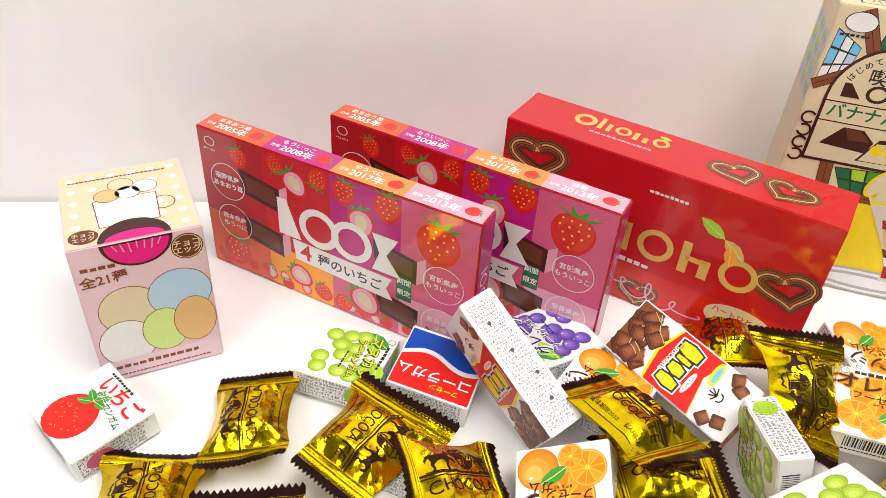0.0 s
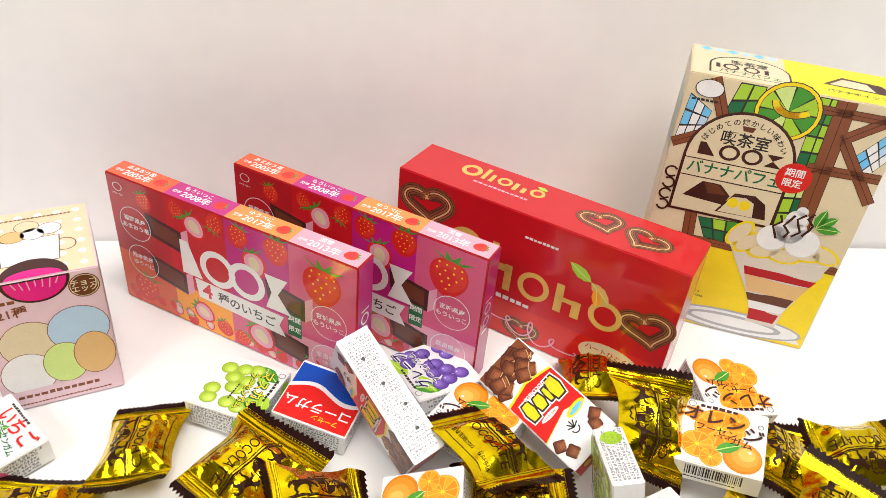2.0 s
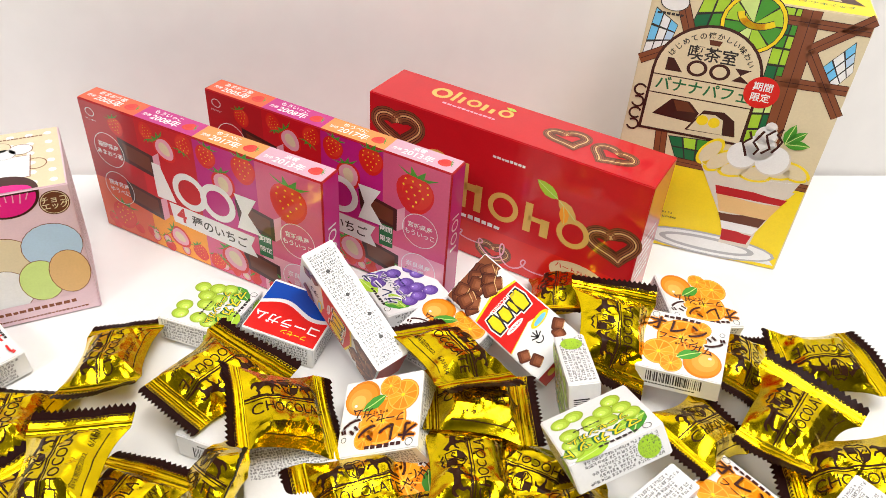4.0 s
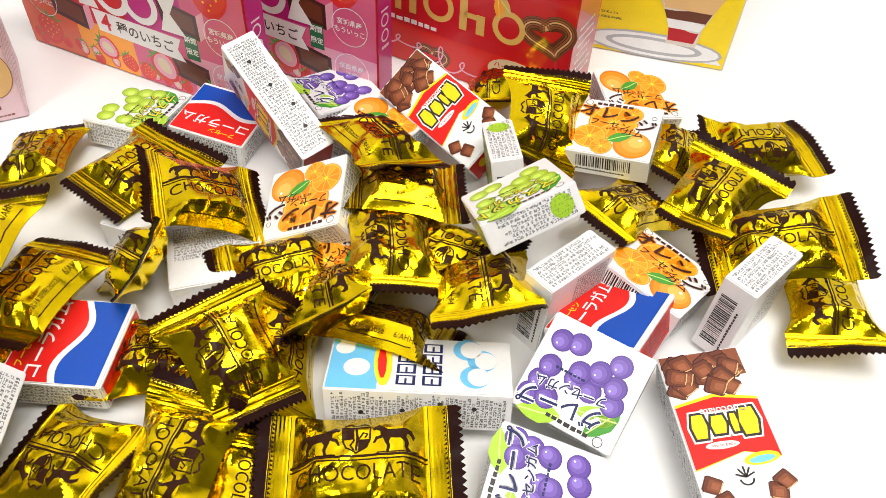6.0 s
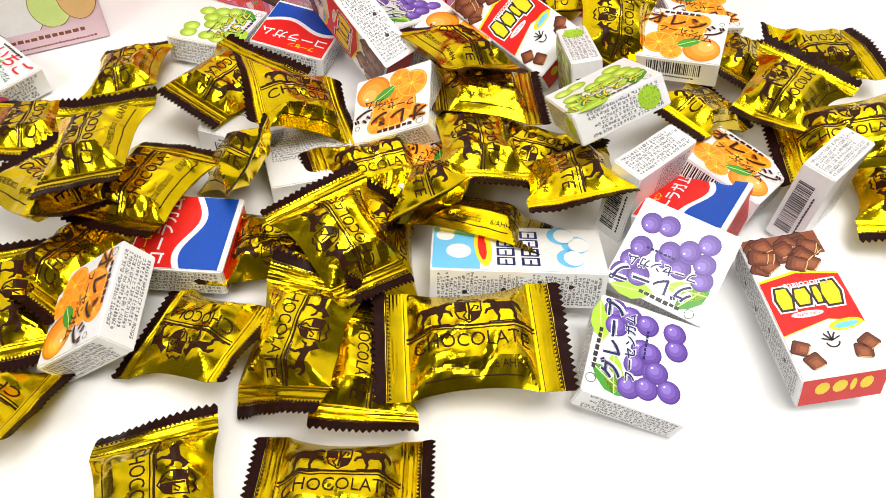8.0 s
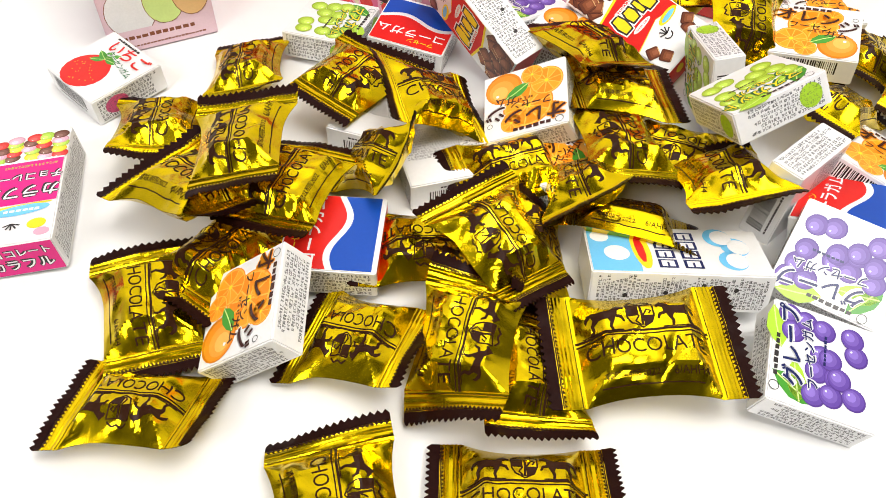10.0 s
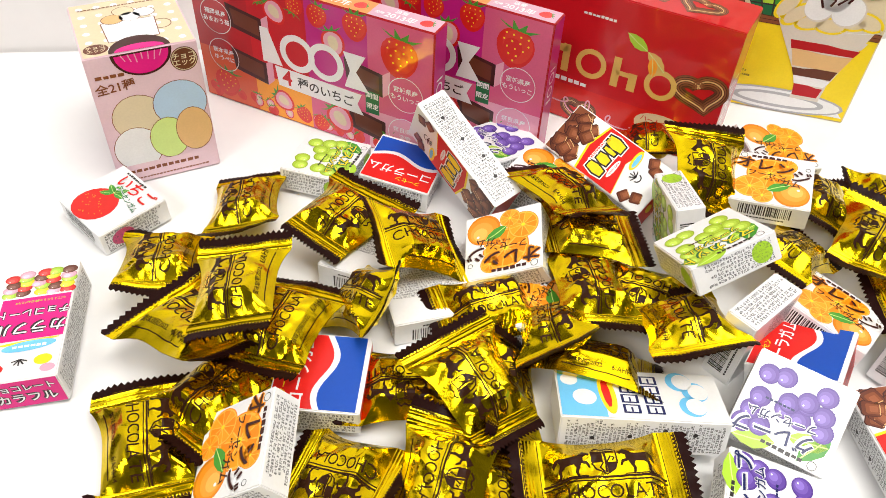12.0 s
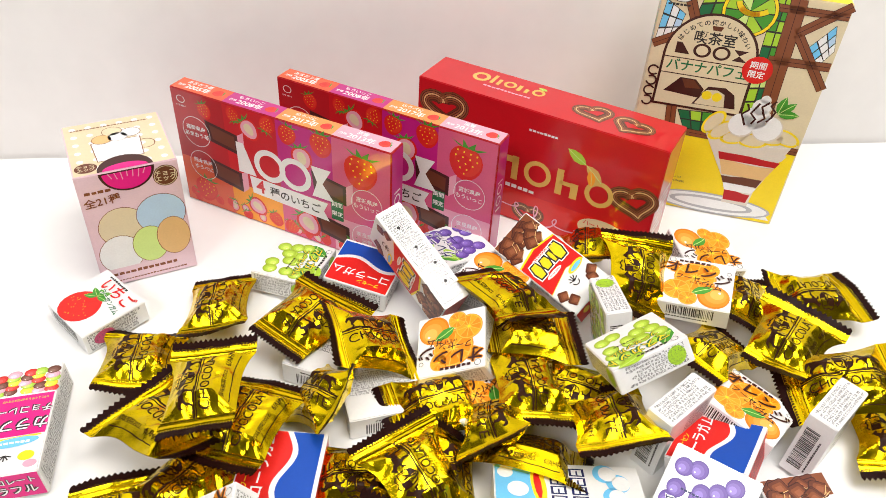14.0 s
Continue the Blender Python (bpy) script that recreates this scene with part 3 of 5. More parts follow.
def strawberry_chocolate():
    """Flat carton: x along the front, y up on it."""
    w, h, d = 0.1825, 0.098, 0.0164
    ob, P = carton("flat_chocolate_box", w, h, d, DEEPRED, "red and pink flat chocolate box with strawberry pictures, standing on edge", "chocolate box", "strawberry chocolate boxes", gloss=True)
    p = P["front"]
    e = 0.001
    for i, m in enumerate((DEEPRED, CRIMSON, MAGENTA, PINK)):
        p.rect(m, -w / 2 + e + i * (w - 2 * e) / 4, -h / 2 + e, -w / 2 + e + (i + 1) * (w - 2 * e) / 4, h / 2 - e)
    for i, m in enumerate((ORANGERED, PALEORANGE, PINK, PALEPINK)):
        x0 = -w / 2 + e + i * (w - 2 * e) / 4
        p.rect(m, x0, -h / 2 + e, x0 + (w - 2 * e) / 4, -h * 0.08 - 0.01 * (i % 2), 1)
    rnd = random.Random(3)
    for i in range(30):
        berry(p, rnd.uniform(-0.47, 0.47) * w, -h * 0.44 + rnd.uniform(-0.02, 0.05) * h, 0.008, rnd.uniform(-60, 60), 2, i % 3 == 0)
    for x, y, s, t, cut in ((-0.34, 0.38, 0.013, 20, 0), (-0.13, 0.34, 0.018, 40, 1), (0.05, 0.40, 0.016, -15, 0), (0.37, 0.28, 0.028, -6, 0), (0.20, 0.40, 0.019, 0, 0), (-0.04, 0.42, 0.014, 160, 0), (-0.20, 0.42, 0.012, 200, 0), (-0.13, -0.34, 0.017, 60, 1), (0.12, -0.33, 0.022, 40, 1), (0.11, 0.24, 0.019, 15, 1), (-0.39, -0.34, 0.022, -15, 0), (0.33, -0.40, 0.015, 20, 1), (-0.04, -0.40, 0.013, 30, 0), (0.04, -0.42, 0.013, -40, 0)):
        berry(p, w * x, h * y, s, t, 3, bool(cut))
    for x, y in ((-0.245, 0.2), (-0.245, -0.13), (0.25, 0.06), (0.26, -0.30)):
        p.poly(DARKCHOCO, [(w * (x - 0.10), h * (y + 0.10)), (w * (x + 0.055), h * (y + 0.05)), (w * (x + 0.055), h * (y - 0.12)), (w * (x - 0.09), h * (y - 0.07))], 3, "chocolate_piece")
        p.poly(CHOCO, [(w * (x - 0.08), h * (y + 0.07)), (w * (x + 0.04), h * (y + 0.03)), (w * (x + 0.04), h * (y - 0.085)), (w * (x - 0.07), h * (y - 0.045))], 4, "chocolate_piece")
        p.poly(PALEPINK, [(w * (x + 0.055), h * (y + 0.05)), (w * (x + 0.085), h * (y + 0.09)), (w * (x + 0.085), h * (y - 0.07)), (w * (x + 0.055), h * (y - 0.12))], 4, "chocolate_filling")
    # white title shapes
    p.poly(WHITE, [(-w * 0.20, -h * 0.06), (-w * 0.115, -h * 0.06), (-w * 0.165, h * 0.20), (-w * 0.20, h * 0.20)], 6, "title_shape")
    p.ring(WHITE, -w * 0.045, h * 0.07, 0.0135, 0.0045, 6, "title_shape")
    p.ring(WHITE, w * 0.075, h * 0.07, 0.0135, 0.0045, 6, "title_shape")
    p.poly(WHITE, [(w * 0.15, h * 0.20), (w * 0.24, h * 0.20), (w * 0.20, h * 0.07), (w * 0.175, h * 0.07)], 6, "title_shape")
    p.poly(WHITE, [(w * 0.15, -h * 0.06), (w * 0.25, -h * 0.06), (w * 0.20, h * 0.07), (w * 0.175, h * 0.07)], 6, "title_shape")
    p.poly(WHITE, [(-w * 0.15, -h * 0.07), (w * 0.22, -h * 0.09), (w * 0.20, -h * 0.17), (w * 0.225, -h * 0.25), (-w * 0.14, -h * 0.22)], 5, "ribbon")
    p.text(CRIMSON, "4", -w * 0.10, -h * 0.15, 0.016, 0, 6)
    p.text(BLACK, "種のいちご", w * 0.065, -h * 0.165, 0.0088, -2, 6)
    p.rect(DARKGREEN, w * 0.235, -h * 0.21, w * 0.29, h * -0.02 - 0.002, 5)
    p.text(WHITE, "期間", w * 0.2625, -h * 0.075, 0.0046, 0, 6)
    p.text(WHITE, "限定", w * 0.2625, -h * 0.155, 0.0046, 0, 6)
    for x, y, a, b in ((-0.395, 0.17, "福岡県産", "あまおう苺"), (-0.385, -0.12, "熊本県産", "ゆうべに"), (0.395, 0.01, "宮城県産", "もういっこ"), (0.395, -0.30, "奈良県産", "淡雪")):
        p.ring(WHITE, w * x, h * y, 0.0125, 0.0005, 6)
        p.text(WHITE, a, w * x, h * y + 0.0028, 0.0044, 0, 6)
        p.text(WHITE, b, w * x, h * y - 0.0028, 0.0044, 0, 6)
    p.ring(WHITE, -w * 0.45, h * 0.42, 0.0038, 0.0006, 6, squash=0.8)
    p.bars(WHITE, -w * 0.475, h * 0.355, -w * 0.425, h * 0.375, 1, 9, 6)
    t = P["top"]
    for i, (m, y, s) in enumerate(((ORANGERED, "2005年", "あまおう苺"), (MAGENTA, "2008年", "もういっこ"), (APRICOT, "2017年", "ゆうべに"), (ROSE, "2013年", "淡雪"))):
        x0 = -w / 2 + e + i * (w - 2 * e) / 4
        t.rect(m, x0, -d / 2 + e * 0.6, x0 + (w - 2 * e) / 4, d / 2 - e * 0.6, 1)
        t.text(WHITE, s, x0 + 0.018, 0.0036, 0.0044)
        t.text(WHITE, y, x0 + 0.020, -0.0024, 0.0070)
        t.text(WHITE, "登場", x0 + 0.0055, -0.002, 0.003)
        berry(t, x0 + 0.037, 0, 0.0085, -70, 2)
    P["right"].rect(MAGENTA, -d / 2 + e * 0.6, -h / 2 + e, d / 2 - e * 0.6, h / 2 - e)
    P["right"].ring(WHITE, 0, 0.008, 0.0042, 0.0012, 1, "title_shape")
    P["right"].ring(WHITE, 0, -0.002, 0.0042, 0.0012, 1, "title_shape")
    P["right"].rect(WHITE, -0.004, 0.014, 0.004, 0.0152, 1, "title_shape")
    P["right"].rect(WHITE, -0.004, -0.0105, 0.004, -0.0085, 1, "title_shape")
    [z.done() for z in P.values()]
    return ob


def swirl(p, x, y, s, turn, k=3):
    """A heart of piped chocolate cream, ribbed along its rope."""
    c, q = math.cos(radians(turn)), math.sin(radians(turn))
    pts = []
    for i in range(45):
        a = i / 44 * 6.283
        hx, hy = 16 * math.sin(a) ** 3 / 17, (13 * math.cos(a) - 5 * math.cos(2 * a) - 2 * math.cos(3 * a) - math.cos(4 * a)) / 17
        pts.append((x + s * (c * hx - q * hy) * 1.25, y + s * (q * hx + c * hy) * 0.9))
    wide = s * 0.74
    p.stroke(DARKCHOCO, pts, wide, k, "chocolate_swirl")
    side = [Vector(pts[min(i + 1, 44)]) - Vector(pts[max(i - 1, 0)]) for i in range(45)]
    for j, m in enumerate((CHOCO, BROWN, COCOA, TAN, COCOA, BROWN)):
        t = (j - 2.5) / 6 * wide
        line = [(a - d.normalized().y * t, b + d.normalized().x * t) for (a, b), d in zip(pts, side)]
        p.stroke(m, line, wide / 9, k + 0.3 + 0.1 * j, "chocolate_rib")


def red_chocolate():
    w, h, d = 0.196, 0.099, 0.0415
    ob, P = carton("deep_chocolate_box", w, h, d, CRIMSON, "glossy red chocolate box with gold print, standing on edge", "chocolate box", gloss=True)
    for key, sy in (("front", h), ("top", d)):
        p = P[key]
        p.rect(CRIMSON, -w / 2 + 0.001, -sy / 2 + 0.001, w / 2 - 0.001, sy / 2 - 0.001)
    p = P["front"]
    p.rect(RED, -w / 2 + 0.001, -h / 2 + 0.001, w / 2 - 0.001, -h * 0.22, 1)
    x = -w * 0.30
    for ww, hh, ring in ((0.030, 0.036, 1), (0.020, 0.034, 0), (0.022, 0.022, 1), (0.022, 0.022, 0), (0.022, 0.022, 1)):
        if ring:
            p.ring(GOLDINK, x + ww / 2, h * 0.0 + hh * 0.5 - 0.012, ww / 2, ww * 0.17, 4, "title_shape", squash=hh / ww)
        else:
            p.rect(GOLDINK, x + ww * 0.08, -0.012, x + ww * 0.32, hh - 0.012, 4, "title_shape")
            p.rect(GOLDINK, x + ww * 0.62, -0.012, x + ww * 0.88, hh * 0.6 - 0.012, 4, "title_shape")
            p.rect(GOLDINK, x + ww * 0.2, hh * 0.42 - 0.012, x + ww * 0.8, hh * 0.58 - 0.012, 4, "title_shape")
        x += ww + 0.0025
    p.bars(WHITE, -w * 0.02, h * 0.315, w * 0.10, h * 0.37, 1, 3, 4, "title_shape")
    p.bars(WHITE, -w * 0.18, -h * 0.215, w * 0.06, h * -0.15, 1, 5, 4, fill=0.8)
    script = [(-w * 0.28 + w * 0.50 * i / 90 - 0.005 * math.sin(i * 0.42), -h * 0.30 + 0.0085 * math.cos(i * 0.42) * (0.6 + 0.4 * math.sin(i * 0.13)) - 0.012 * i / 90) for i in range(91)]
    p.stroke(PALEPINK, script, 0.0011, 4, "script_line")
    leaf(p, LIME, w * 0.22, h * 0.2, 0.018, 150, 4)
    leaf(p, GOLDINK, w * 0.22, h * 0.2, 0.018, -40, 4)
    leaf(p, PALEORANGE, w * 0.24, h * 0.17, 0.014, -80, 5)
    swirl(p, w * 0.42, h * 0.02, 0.0125, 20)
    swirl(p, -w * 0.38, h * 0.30, 0.014, 10)
    swirl(p, w * 0.02, -h * 0.40, 0.009, 0)
    p.disc(CREAM, w * 0.335, -h * 0.33, 0.021, 0.0105, -4, 5, "badge")
    p.text(CRIMSON, "ハートひとくち", w * 0.335, -h * 0.295, 0.0049, -4, 6)
    p.text(CRIMSON, "標準", w * 0.285, -h * 0.365, 0.0050, -4, 6)
    p.text(CRIMSON, "23枚", w * 0.36, -h * 0.365, 0.0065, -4, 6)
    t = P["top"]
    x = -w * 0.33
    for ww, hh, ring in ((0.014, 0.014, 1), (0.009, 0.015, 0), (0.010, 0.010, 1), (0.010, 0.010, 0), (0.010, 0.010, 1)):
        if ring:
            t.ring(GOLDINK, x + ww / 2, 0.0055, ww / 2, ww * 0.22, 4, "title_shape", squash=hh / ww)
        else:
            t.rect(GOLDINK, x, 0.0, x + ww * 0.3, hh - 0.001, 4, "title_shape")
            t.rect(GOLDINK, x + ww * 0.6, 0.0, x + ww * 0.9, hh * 0.62, 4, "title_shape")
        x += ww + 0.0016
    t.bars(PALEPINK, -w * 0.26, -0.0075, w * -0.04, -0.0035, 1, 5, 4, fill=0.8)
    leaf(t, LIME, -w * 0.03, 0.012, 0.008, 170, 5)
    swirl(t, w * 0.18, 0.001, 0.0105, 30)
    swirl(t, w * 0.33, -0.002, 0.0105, -20)
    r = P["right"]
    r.rect(CRIMSON, -d / 2 + 0.001, -h / 2 + 0.001, d / 2 - 0.001, h / 2 - 0.001)
    r.bars(WHITE, -d * 0.3, -h * 0.3, d * 0.3, h * 0.1, 7, 4, 2)
    [z.done() for z in P.values()]
    return ob


def parfait_chocolate():
    w, h, d = 0.124, 0.1829, 0.050
    ob, P = carton("tall_chocolate_box", w, h, d, CREAM, "tall cream and yellow chocolate box with banana parfait picture", "chocolate box")
    p = P["front"]
    e = 0.001
    p.rect(CREAM, -w / 2 + e, -h * 0.2, w / 2 - e, h / 2 - e)
    p.rect(YELLOW, -w / 2 + e, -h / 2 + e, w / 2 - e, -h * 0.13, 1)
    X = lambda u: -w / 2 + u * w
    Y = lambda v: -h / 2 + v * h
    # leaded glass between brown beams
    def glass(quad, n, m, mats, k=2):
        a, b, c, d = [Vector((X(u), Y(v))) for u, v in quad]
        at = lambda q, r: tuple(a.lerp(b, q).lerp(d.lerp(c, q), r))
        p.poly(BLACK, [at(0, 0), at(1, 0), at(1, 1), at(0, 1)], k, "lead")
        for i in range(n):
            for j in range(m):
                g = 0.07
                p.poly(mats[(2 * i + j * 3 + i * j) % len(mats)], [at((i + g) / n, (j + g) / m), at((i + 1 - g) / n, (j + g) / m), at((i + 1 - g) / n, (j + 1 - g) / m), at((i + g) / n, (j + 1 - g) / m)], k + 1, "glass_pane")
    greens, blues = (LIME, GREEN, LIME, DARKGREEN, PALELIME), (SKY, PALEBLUE, WHITE, SKY)
    glass(((0.24, 0.995), (0.36, 0.995), (0.36, 0.90), (0.20, 0.86)), 2, 2, greens)
    glass(((0.60, 0.995), (0.70, 0.995), (0.70, 0.86), (0.60, 0.86)), 2, 3, greens)
    glass(((0.60, 0.86), (0.70, 0.86), (0.72, 0.52), (0.61, 0.50)), 2, 6, greens)
    glass(((0.24, 0.48), (0.46, 0.49), (0.46, 0.39), (0.30, 0.40)), 3, 2, (DARKGREEN, GREEN, LIME))
    glass(((0.03, 0.93), (0.15, 0.88), (0.13, 0.80), (0.01, 0.75)), 3, 3, blues)
    glass(((0.84, 0.815), (0.95, 0.92), (0.985, 0.82), (0.93, 0.755)), 3, 3, blues)
    for pts, wide in ((((0.12, 0.995), (0.22, 0.85)), 0.0066), (((0.005, 0.745), (0.12, 0.79)), 0.0058), (((0.72, 0.995), (0.74, 0.50)), 0.0105), (((0.66, 0.75), (0.995, 0.755)), 0.0058), (((0.76, 0.865), (0.995, 0.995)), 0.0062), (((0.77, 0.865), (0.995, 0.66)), 0.0062), (((0.60, 0.955), (0.995, 0.955)), 0.0050), (((0.15, 0.385), (0.995, 0.375)), 0.0050), (((0.20, 0.50), (0.22, 0.385)), 0.0070)):
        line = [(X(u), Y(v)) for u, v in pts]
        p.stroke(DARKCHOCO, line, wide + 0.0008, 5, "beam_edge")
        p.stroke(BROWN, line, wide, 5.3, "brown_beam")
        p.stroke(DARKCHOCO, line, 0.0004, 5.6, "beam_edge")
    # round window with bananas
    cx, cy = X(0.485), Y(0.925)
    p.disc(BLACK, cx, cy, 0.0190, layer=6, name="window_ring")
    p.disc(YELLOW, cx, cy, 0.0184, layer=6.3, name="window_ring")
    p.disc(BLACK, cx, cy, 0.0164, layer=6.6, name="window_ring")
    for q in range(8):
        a = 45 * q
        p.poly((LIME, GREEN, PALELIME)[q % 3], [(cx, cy)] + [(cx + 0.0160 * math.cos(radians(a + f)), cy + 0.0160 * math.sin(radians(a + f))) for f in (2, 15, 30, 43)], 6.9, "glass_pane")
    for turn, m in ((205, YELLOW), (225, PALEORANGE), (248, YELLOW)):
        arc = [(cx + 0.002 + 0.0115 * math.cos(radians(turn + f)) * (1 + f / 300), cy + 0.010 + 0.0115 * math.sin(radians(turn + f))) for f in range(-5, 66, 10)]
        p.stroke(BLACK, arc, 0.0046, 7.2, "banana")
        p.stroke(m, arc, 0.0036, 7.5, "banana")
    # arched sign
    def arch(m, grow, k):
        p.poly(m, [(X(0.09) - grow, Y(0.50) - grow), (X(0.595) + grow, Y(0.50) - grow)] + [(X(0.3425) + (0.2525 * w + grow) * math.cos(radians(a)), Y(0.72) + (0.2525 * w + grow) * math.sin(radians(a))) for a in range(0, 181, 10)], k, "sign")
    arch(DARKCHOCO, 0.0018, 8)
    arch(CREAM, 0, 8.5)
    for i, ch in enumerate("はじめての懐かしい味わい"):
        a = 152 - i * 11.2
        p.text(BLACK, ch, X(0.3425) + 0.0262 * math.cos(radians(a)), Y(0.72) + 0.0262 * math.sin(radians(a)), 0.0045, a - 90, 10)
    p.poly(CHOCO, [(X(0.31), Y(0.85)), (X(0.375), Y(0.85)), (X(0.365), Y(0.832)), (X(0.32), Y(0.832))], 10, "cup")
    p.text(BLACK, "喫茶室", X(0.345), Y(0.795), 0.0100, 0, 10)
    p.poly(DARKCHOCO, [(X(0.14), Y(0.722)), (X(0.225), Y(0.722)), (X(0.17), Y(0.768)), (X(0.14), Y(0.768))], 10, "title_shape")
    for u in (0.29, 0.40):
        p.ring(DARKCHOCO, X(u), Y(0.745), 0.0062, 0.0020, 10, "title_shape", squash=0.85)
    p.poly(DARKCHOCO, [(X(0.465), Y(0.768)), (X(0.545), Y(0.768)), (X(0.50), Y(0.745))], 10, "title_shape")
    p.poly(DARKCHOCO, [(X(0.465), Y(0.722)), (X(0.55), Y(0.722)), (X(0.50), Y(0.745))], 10, "title_shape")
    p.rect(DARKCHOCO, X(0.09), Y(0.701), X(0.595), Y(0.705), 10)
    p.text(DARKGREEN, "バナナパフェ", X(0.345), Y(0.670), 0.0098, 0, 10)
    p.rect(DARKCHOCO, X(0.09), Y(0.633), X(0.595), Y(0.637), 10)
    p.poly(DARKCHOCO, [(X(0.13), Y(0.555)), (X(0.34), Y(0.545)), (X(0.36), Y(0.585)), (X(0.30), Y(0.622)), (X(0.21), Y(0.622))], 10, "chocolate_piece")
    p.poly(CHOCO, [(X(0.22), Y(0.618)), (X(0.29), Y(0.618)), (X(0.34), Y(0.585)), (X(0.25), Y(0.58))], 10.3, "chocolate_piece")
    p.poly(DARKCHOCO, [(X(0.31), Y(0.515)), (X(0.565), Y(0.52)), (X(0.54), Y(0.58)), (X(0.48), Y(0.605)), (X(0.38), Y(0.60))], 10.6, "chocolate_piece")
    p.poly(CREAM, [(X(0.325), Y(0.518)), (X(0.50), Y(0.520)), (X(0.485), Y(0.575)), (X(0.44), Y(0.590)), (X(0.375), Y(0.585))], 11, "chocolate_filling")
    p.disc(YELLOW, X(0.385), Y(0.562), 0.0036, layer=11.3)
    p.disc(YELLOW, X(0.445), Y(0.560), 0.0036, layer=11.3)
    p.disc(RED, X(0.62), Y(0.70), 0.0105, layer=11, name="badge")
    p.text(WHITE, "期間", X(0.62), Y(0.718), 0.0060, 0, 12)
    p.text(WHITE, "限定", X(0.62), Y(0.680), 0.0060, 0, 12)
    for v, a in ((0.635, 30), (0.59, 200), (0.545, 30), (0.50, 200)):
        p.ring(DARKCHOCO, X(0.045), Y(v), 0.0042, 0.0013, 10, a0=a, a1=a + 290)
    # parfait in a glass on a silver plate
    gx = 0.72
    p.poly(WHITE, [(X(0.17), Y(0.02)), (X(0.985), Y(0.02)), (X(0.90), Y(0.075)), (X(0.70), Y(0.09)), (X(0.40), Y(0.085))], 8, "plate")
    for ry, m, k in ((0.0095, SILVER, 9), (0.0080, WHITE, 9.3), (0.0062, SILVER, 9.6), (0.0040, WHITE, 9.9)):
        p.disc(m, X(0.60), Y(0.055), 0.0465 * (0.7 + ry * 32) if ry > 0.007 else 0.034 * (0.6 + ry * 60), ry, 0, k, "plate")
    p.poly(GLASSINK, [(X(gx - 0.06), Y(0.075)), (X(gx + 0.10), Y(0.075)), (X(gx + 0.11), Y(0.15)), (X(gx + 0.26), Y(0.44)), (X(gx - 0.30), Y(0.42)), (X(gx - 0.06), Y(0.15))], 11, "parfait_glass")
    f = lambda v: 0.055 + max(0, v - 0.12) * 0.60
    for v0, v1, m in ((0.09, 0.14, DEEPRED), (0.14, 0.175, WHITE), (0.175, 0.215, CHOCO), (0.215, 0.285, TAN), (0.285, 0.32, DEEPRED), (0.32, 0.355, GLASSINK)):
        wob = [0.008 * math.sin(7 * v1 * 30 + q) for q in range(5)]
        p.poly(m, [(X(gx - f(v0)), Y(v0)), (X(gx + 0.03 + f(v0)), Y(v0))] + [(X(gx + 0.03 + f(v1) - (2 * f(v1) + 0.03) * q / 4), Y(v1 + wob[q])) for q in range(5)], 12 + v0, "parfait_layer")
    p.ring(WHITE, X(gx - 0.01), Y(0.405), 0.0340, 0.0010, 13, squash=0.16)
    for u, v, a in ((-0.25, 0.45, 60), (-0.19, 0.42, 45), (-0.10, 0.40, 20), (0.10, 0.42, 0), (0.18, 0.43, -20), (0.0, 0.395, 0)):
        p.disc(YELLOW, X(gx + u), Y(v), 0.0115, 0.0062, a, 13, "banana_slice")
        p.disc(CREAM, X(gx + u), Y(v), 0.0092, 0.0047, a, 13.4, "banana_slice")
    for u, v, r in ((-0.09, 0.46, 0.0100), (0.06, 0.46, 0.0110), (-0.02, 0.50, 0.0100), (-0.01, 0.55, 0.0070), (0.0, 0.585, 0.0035)):
        p.disc(GLASSINK, X(gx + u) + 0.0006, Y(v) - 0.0006, r, layer=14.5, name="cream")
        p.disc(WHITE, X(gx + u), Y(v), r * 0.94, layer=15, name="cream")
    for i in range(4):
        p.stroke(DARKCHOCO, [(X(gx - 0.09 + 0.05 * i + 0.02 * math.sin(2.1 * k + i)), Y(0.555 - 0.024 * k + 0.01 * i)) for k in range(5)], 0.0016, 16, "chocolate_sauce")
    for a in (5, 45, 80):
        leaf(p, GREEN, X(gx + 0.09), Y(0.53), 0.015, a, 16)
    p.disc(WHITE, X(0.11), Y(0.955), 0.0085, 0.0058, layer=8, name="badge")
    p.ring(BLACK, X(0.11), Y(0.955), 0.0085, 0.0006, 9, squash=0.68)
    p.bars(BLACK, X(0.04), Y(0.905), X(0.18), Y(0.922), 1, 2, 9, fill=0.85)
    p.bars(BLACK, X(0.24), Y(0.13), X(0.40), Y(0.17), 2, 3, 9, fill=0.3)
    t = P["top"]
    t.rect(YELLOW, -w / 2 + e, -d / 2 + e, w / 2 - e, d / 2 - e)
    t.rect(CREAM, -w / 2 + e, -d / 2 + e, -w * 0.05, d / 2 - e, 1)
    for i in range(6):
        t.poly((SKY, PALEBLUE)[i % 2], [(-w * 0.46 + i * 0.008, d * 0.40), (-w * 0.46 + i * 0.008 + 0.004, d * 0.33), (-w * 0.46 + i * 0.008 + 0.008, d * 0.40), (-w * 0.46 + i * 0.008 + 0.004, d * 0.47)], 2, "glass_diamond")
    t.disc(DARKCHOCO, -w * 0.22, -d * 0.1, 0.024, 0.018, 0, 2, "sign", a0=0, a1=180)
    t.rect(DARKCHOCO, -w * 0.22 - 0.024, -d * 0.38, -w * 0.22 + 0.024, -d * 0.1, 2, "sign")
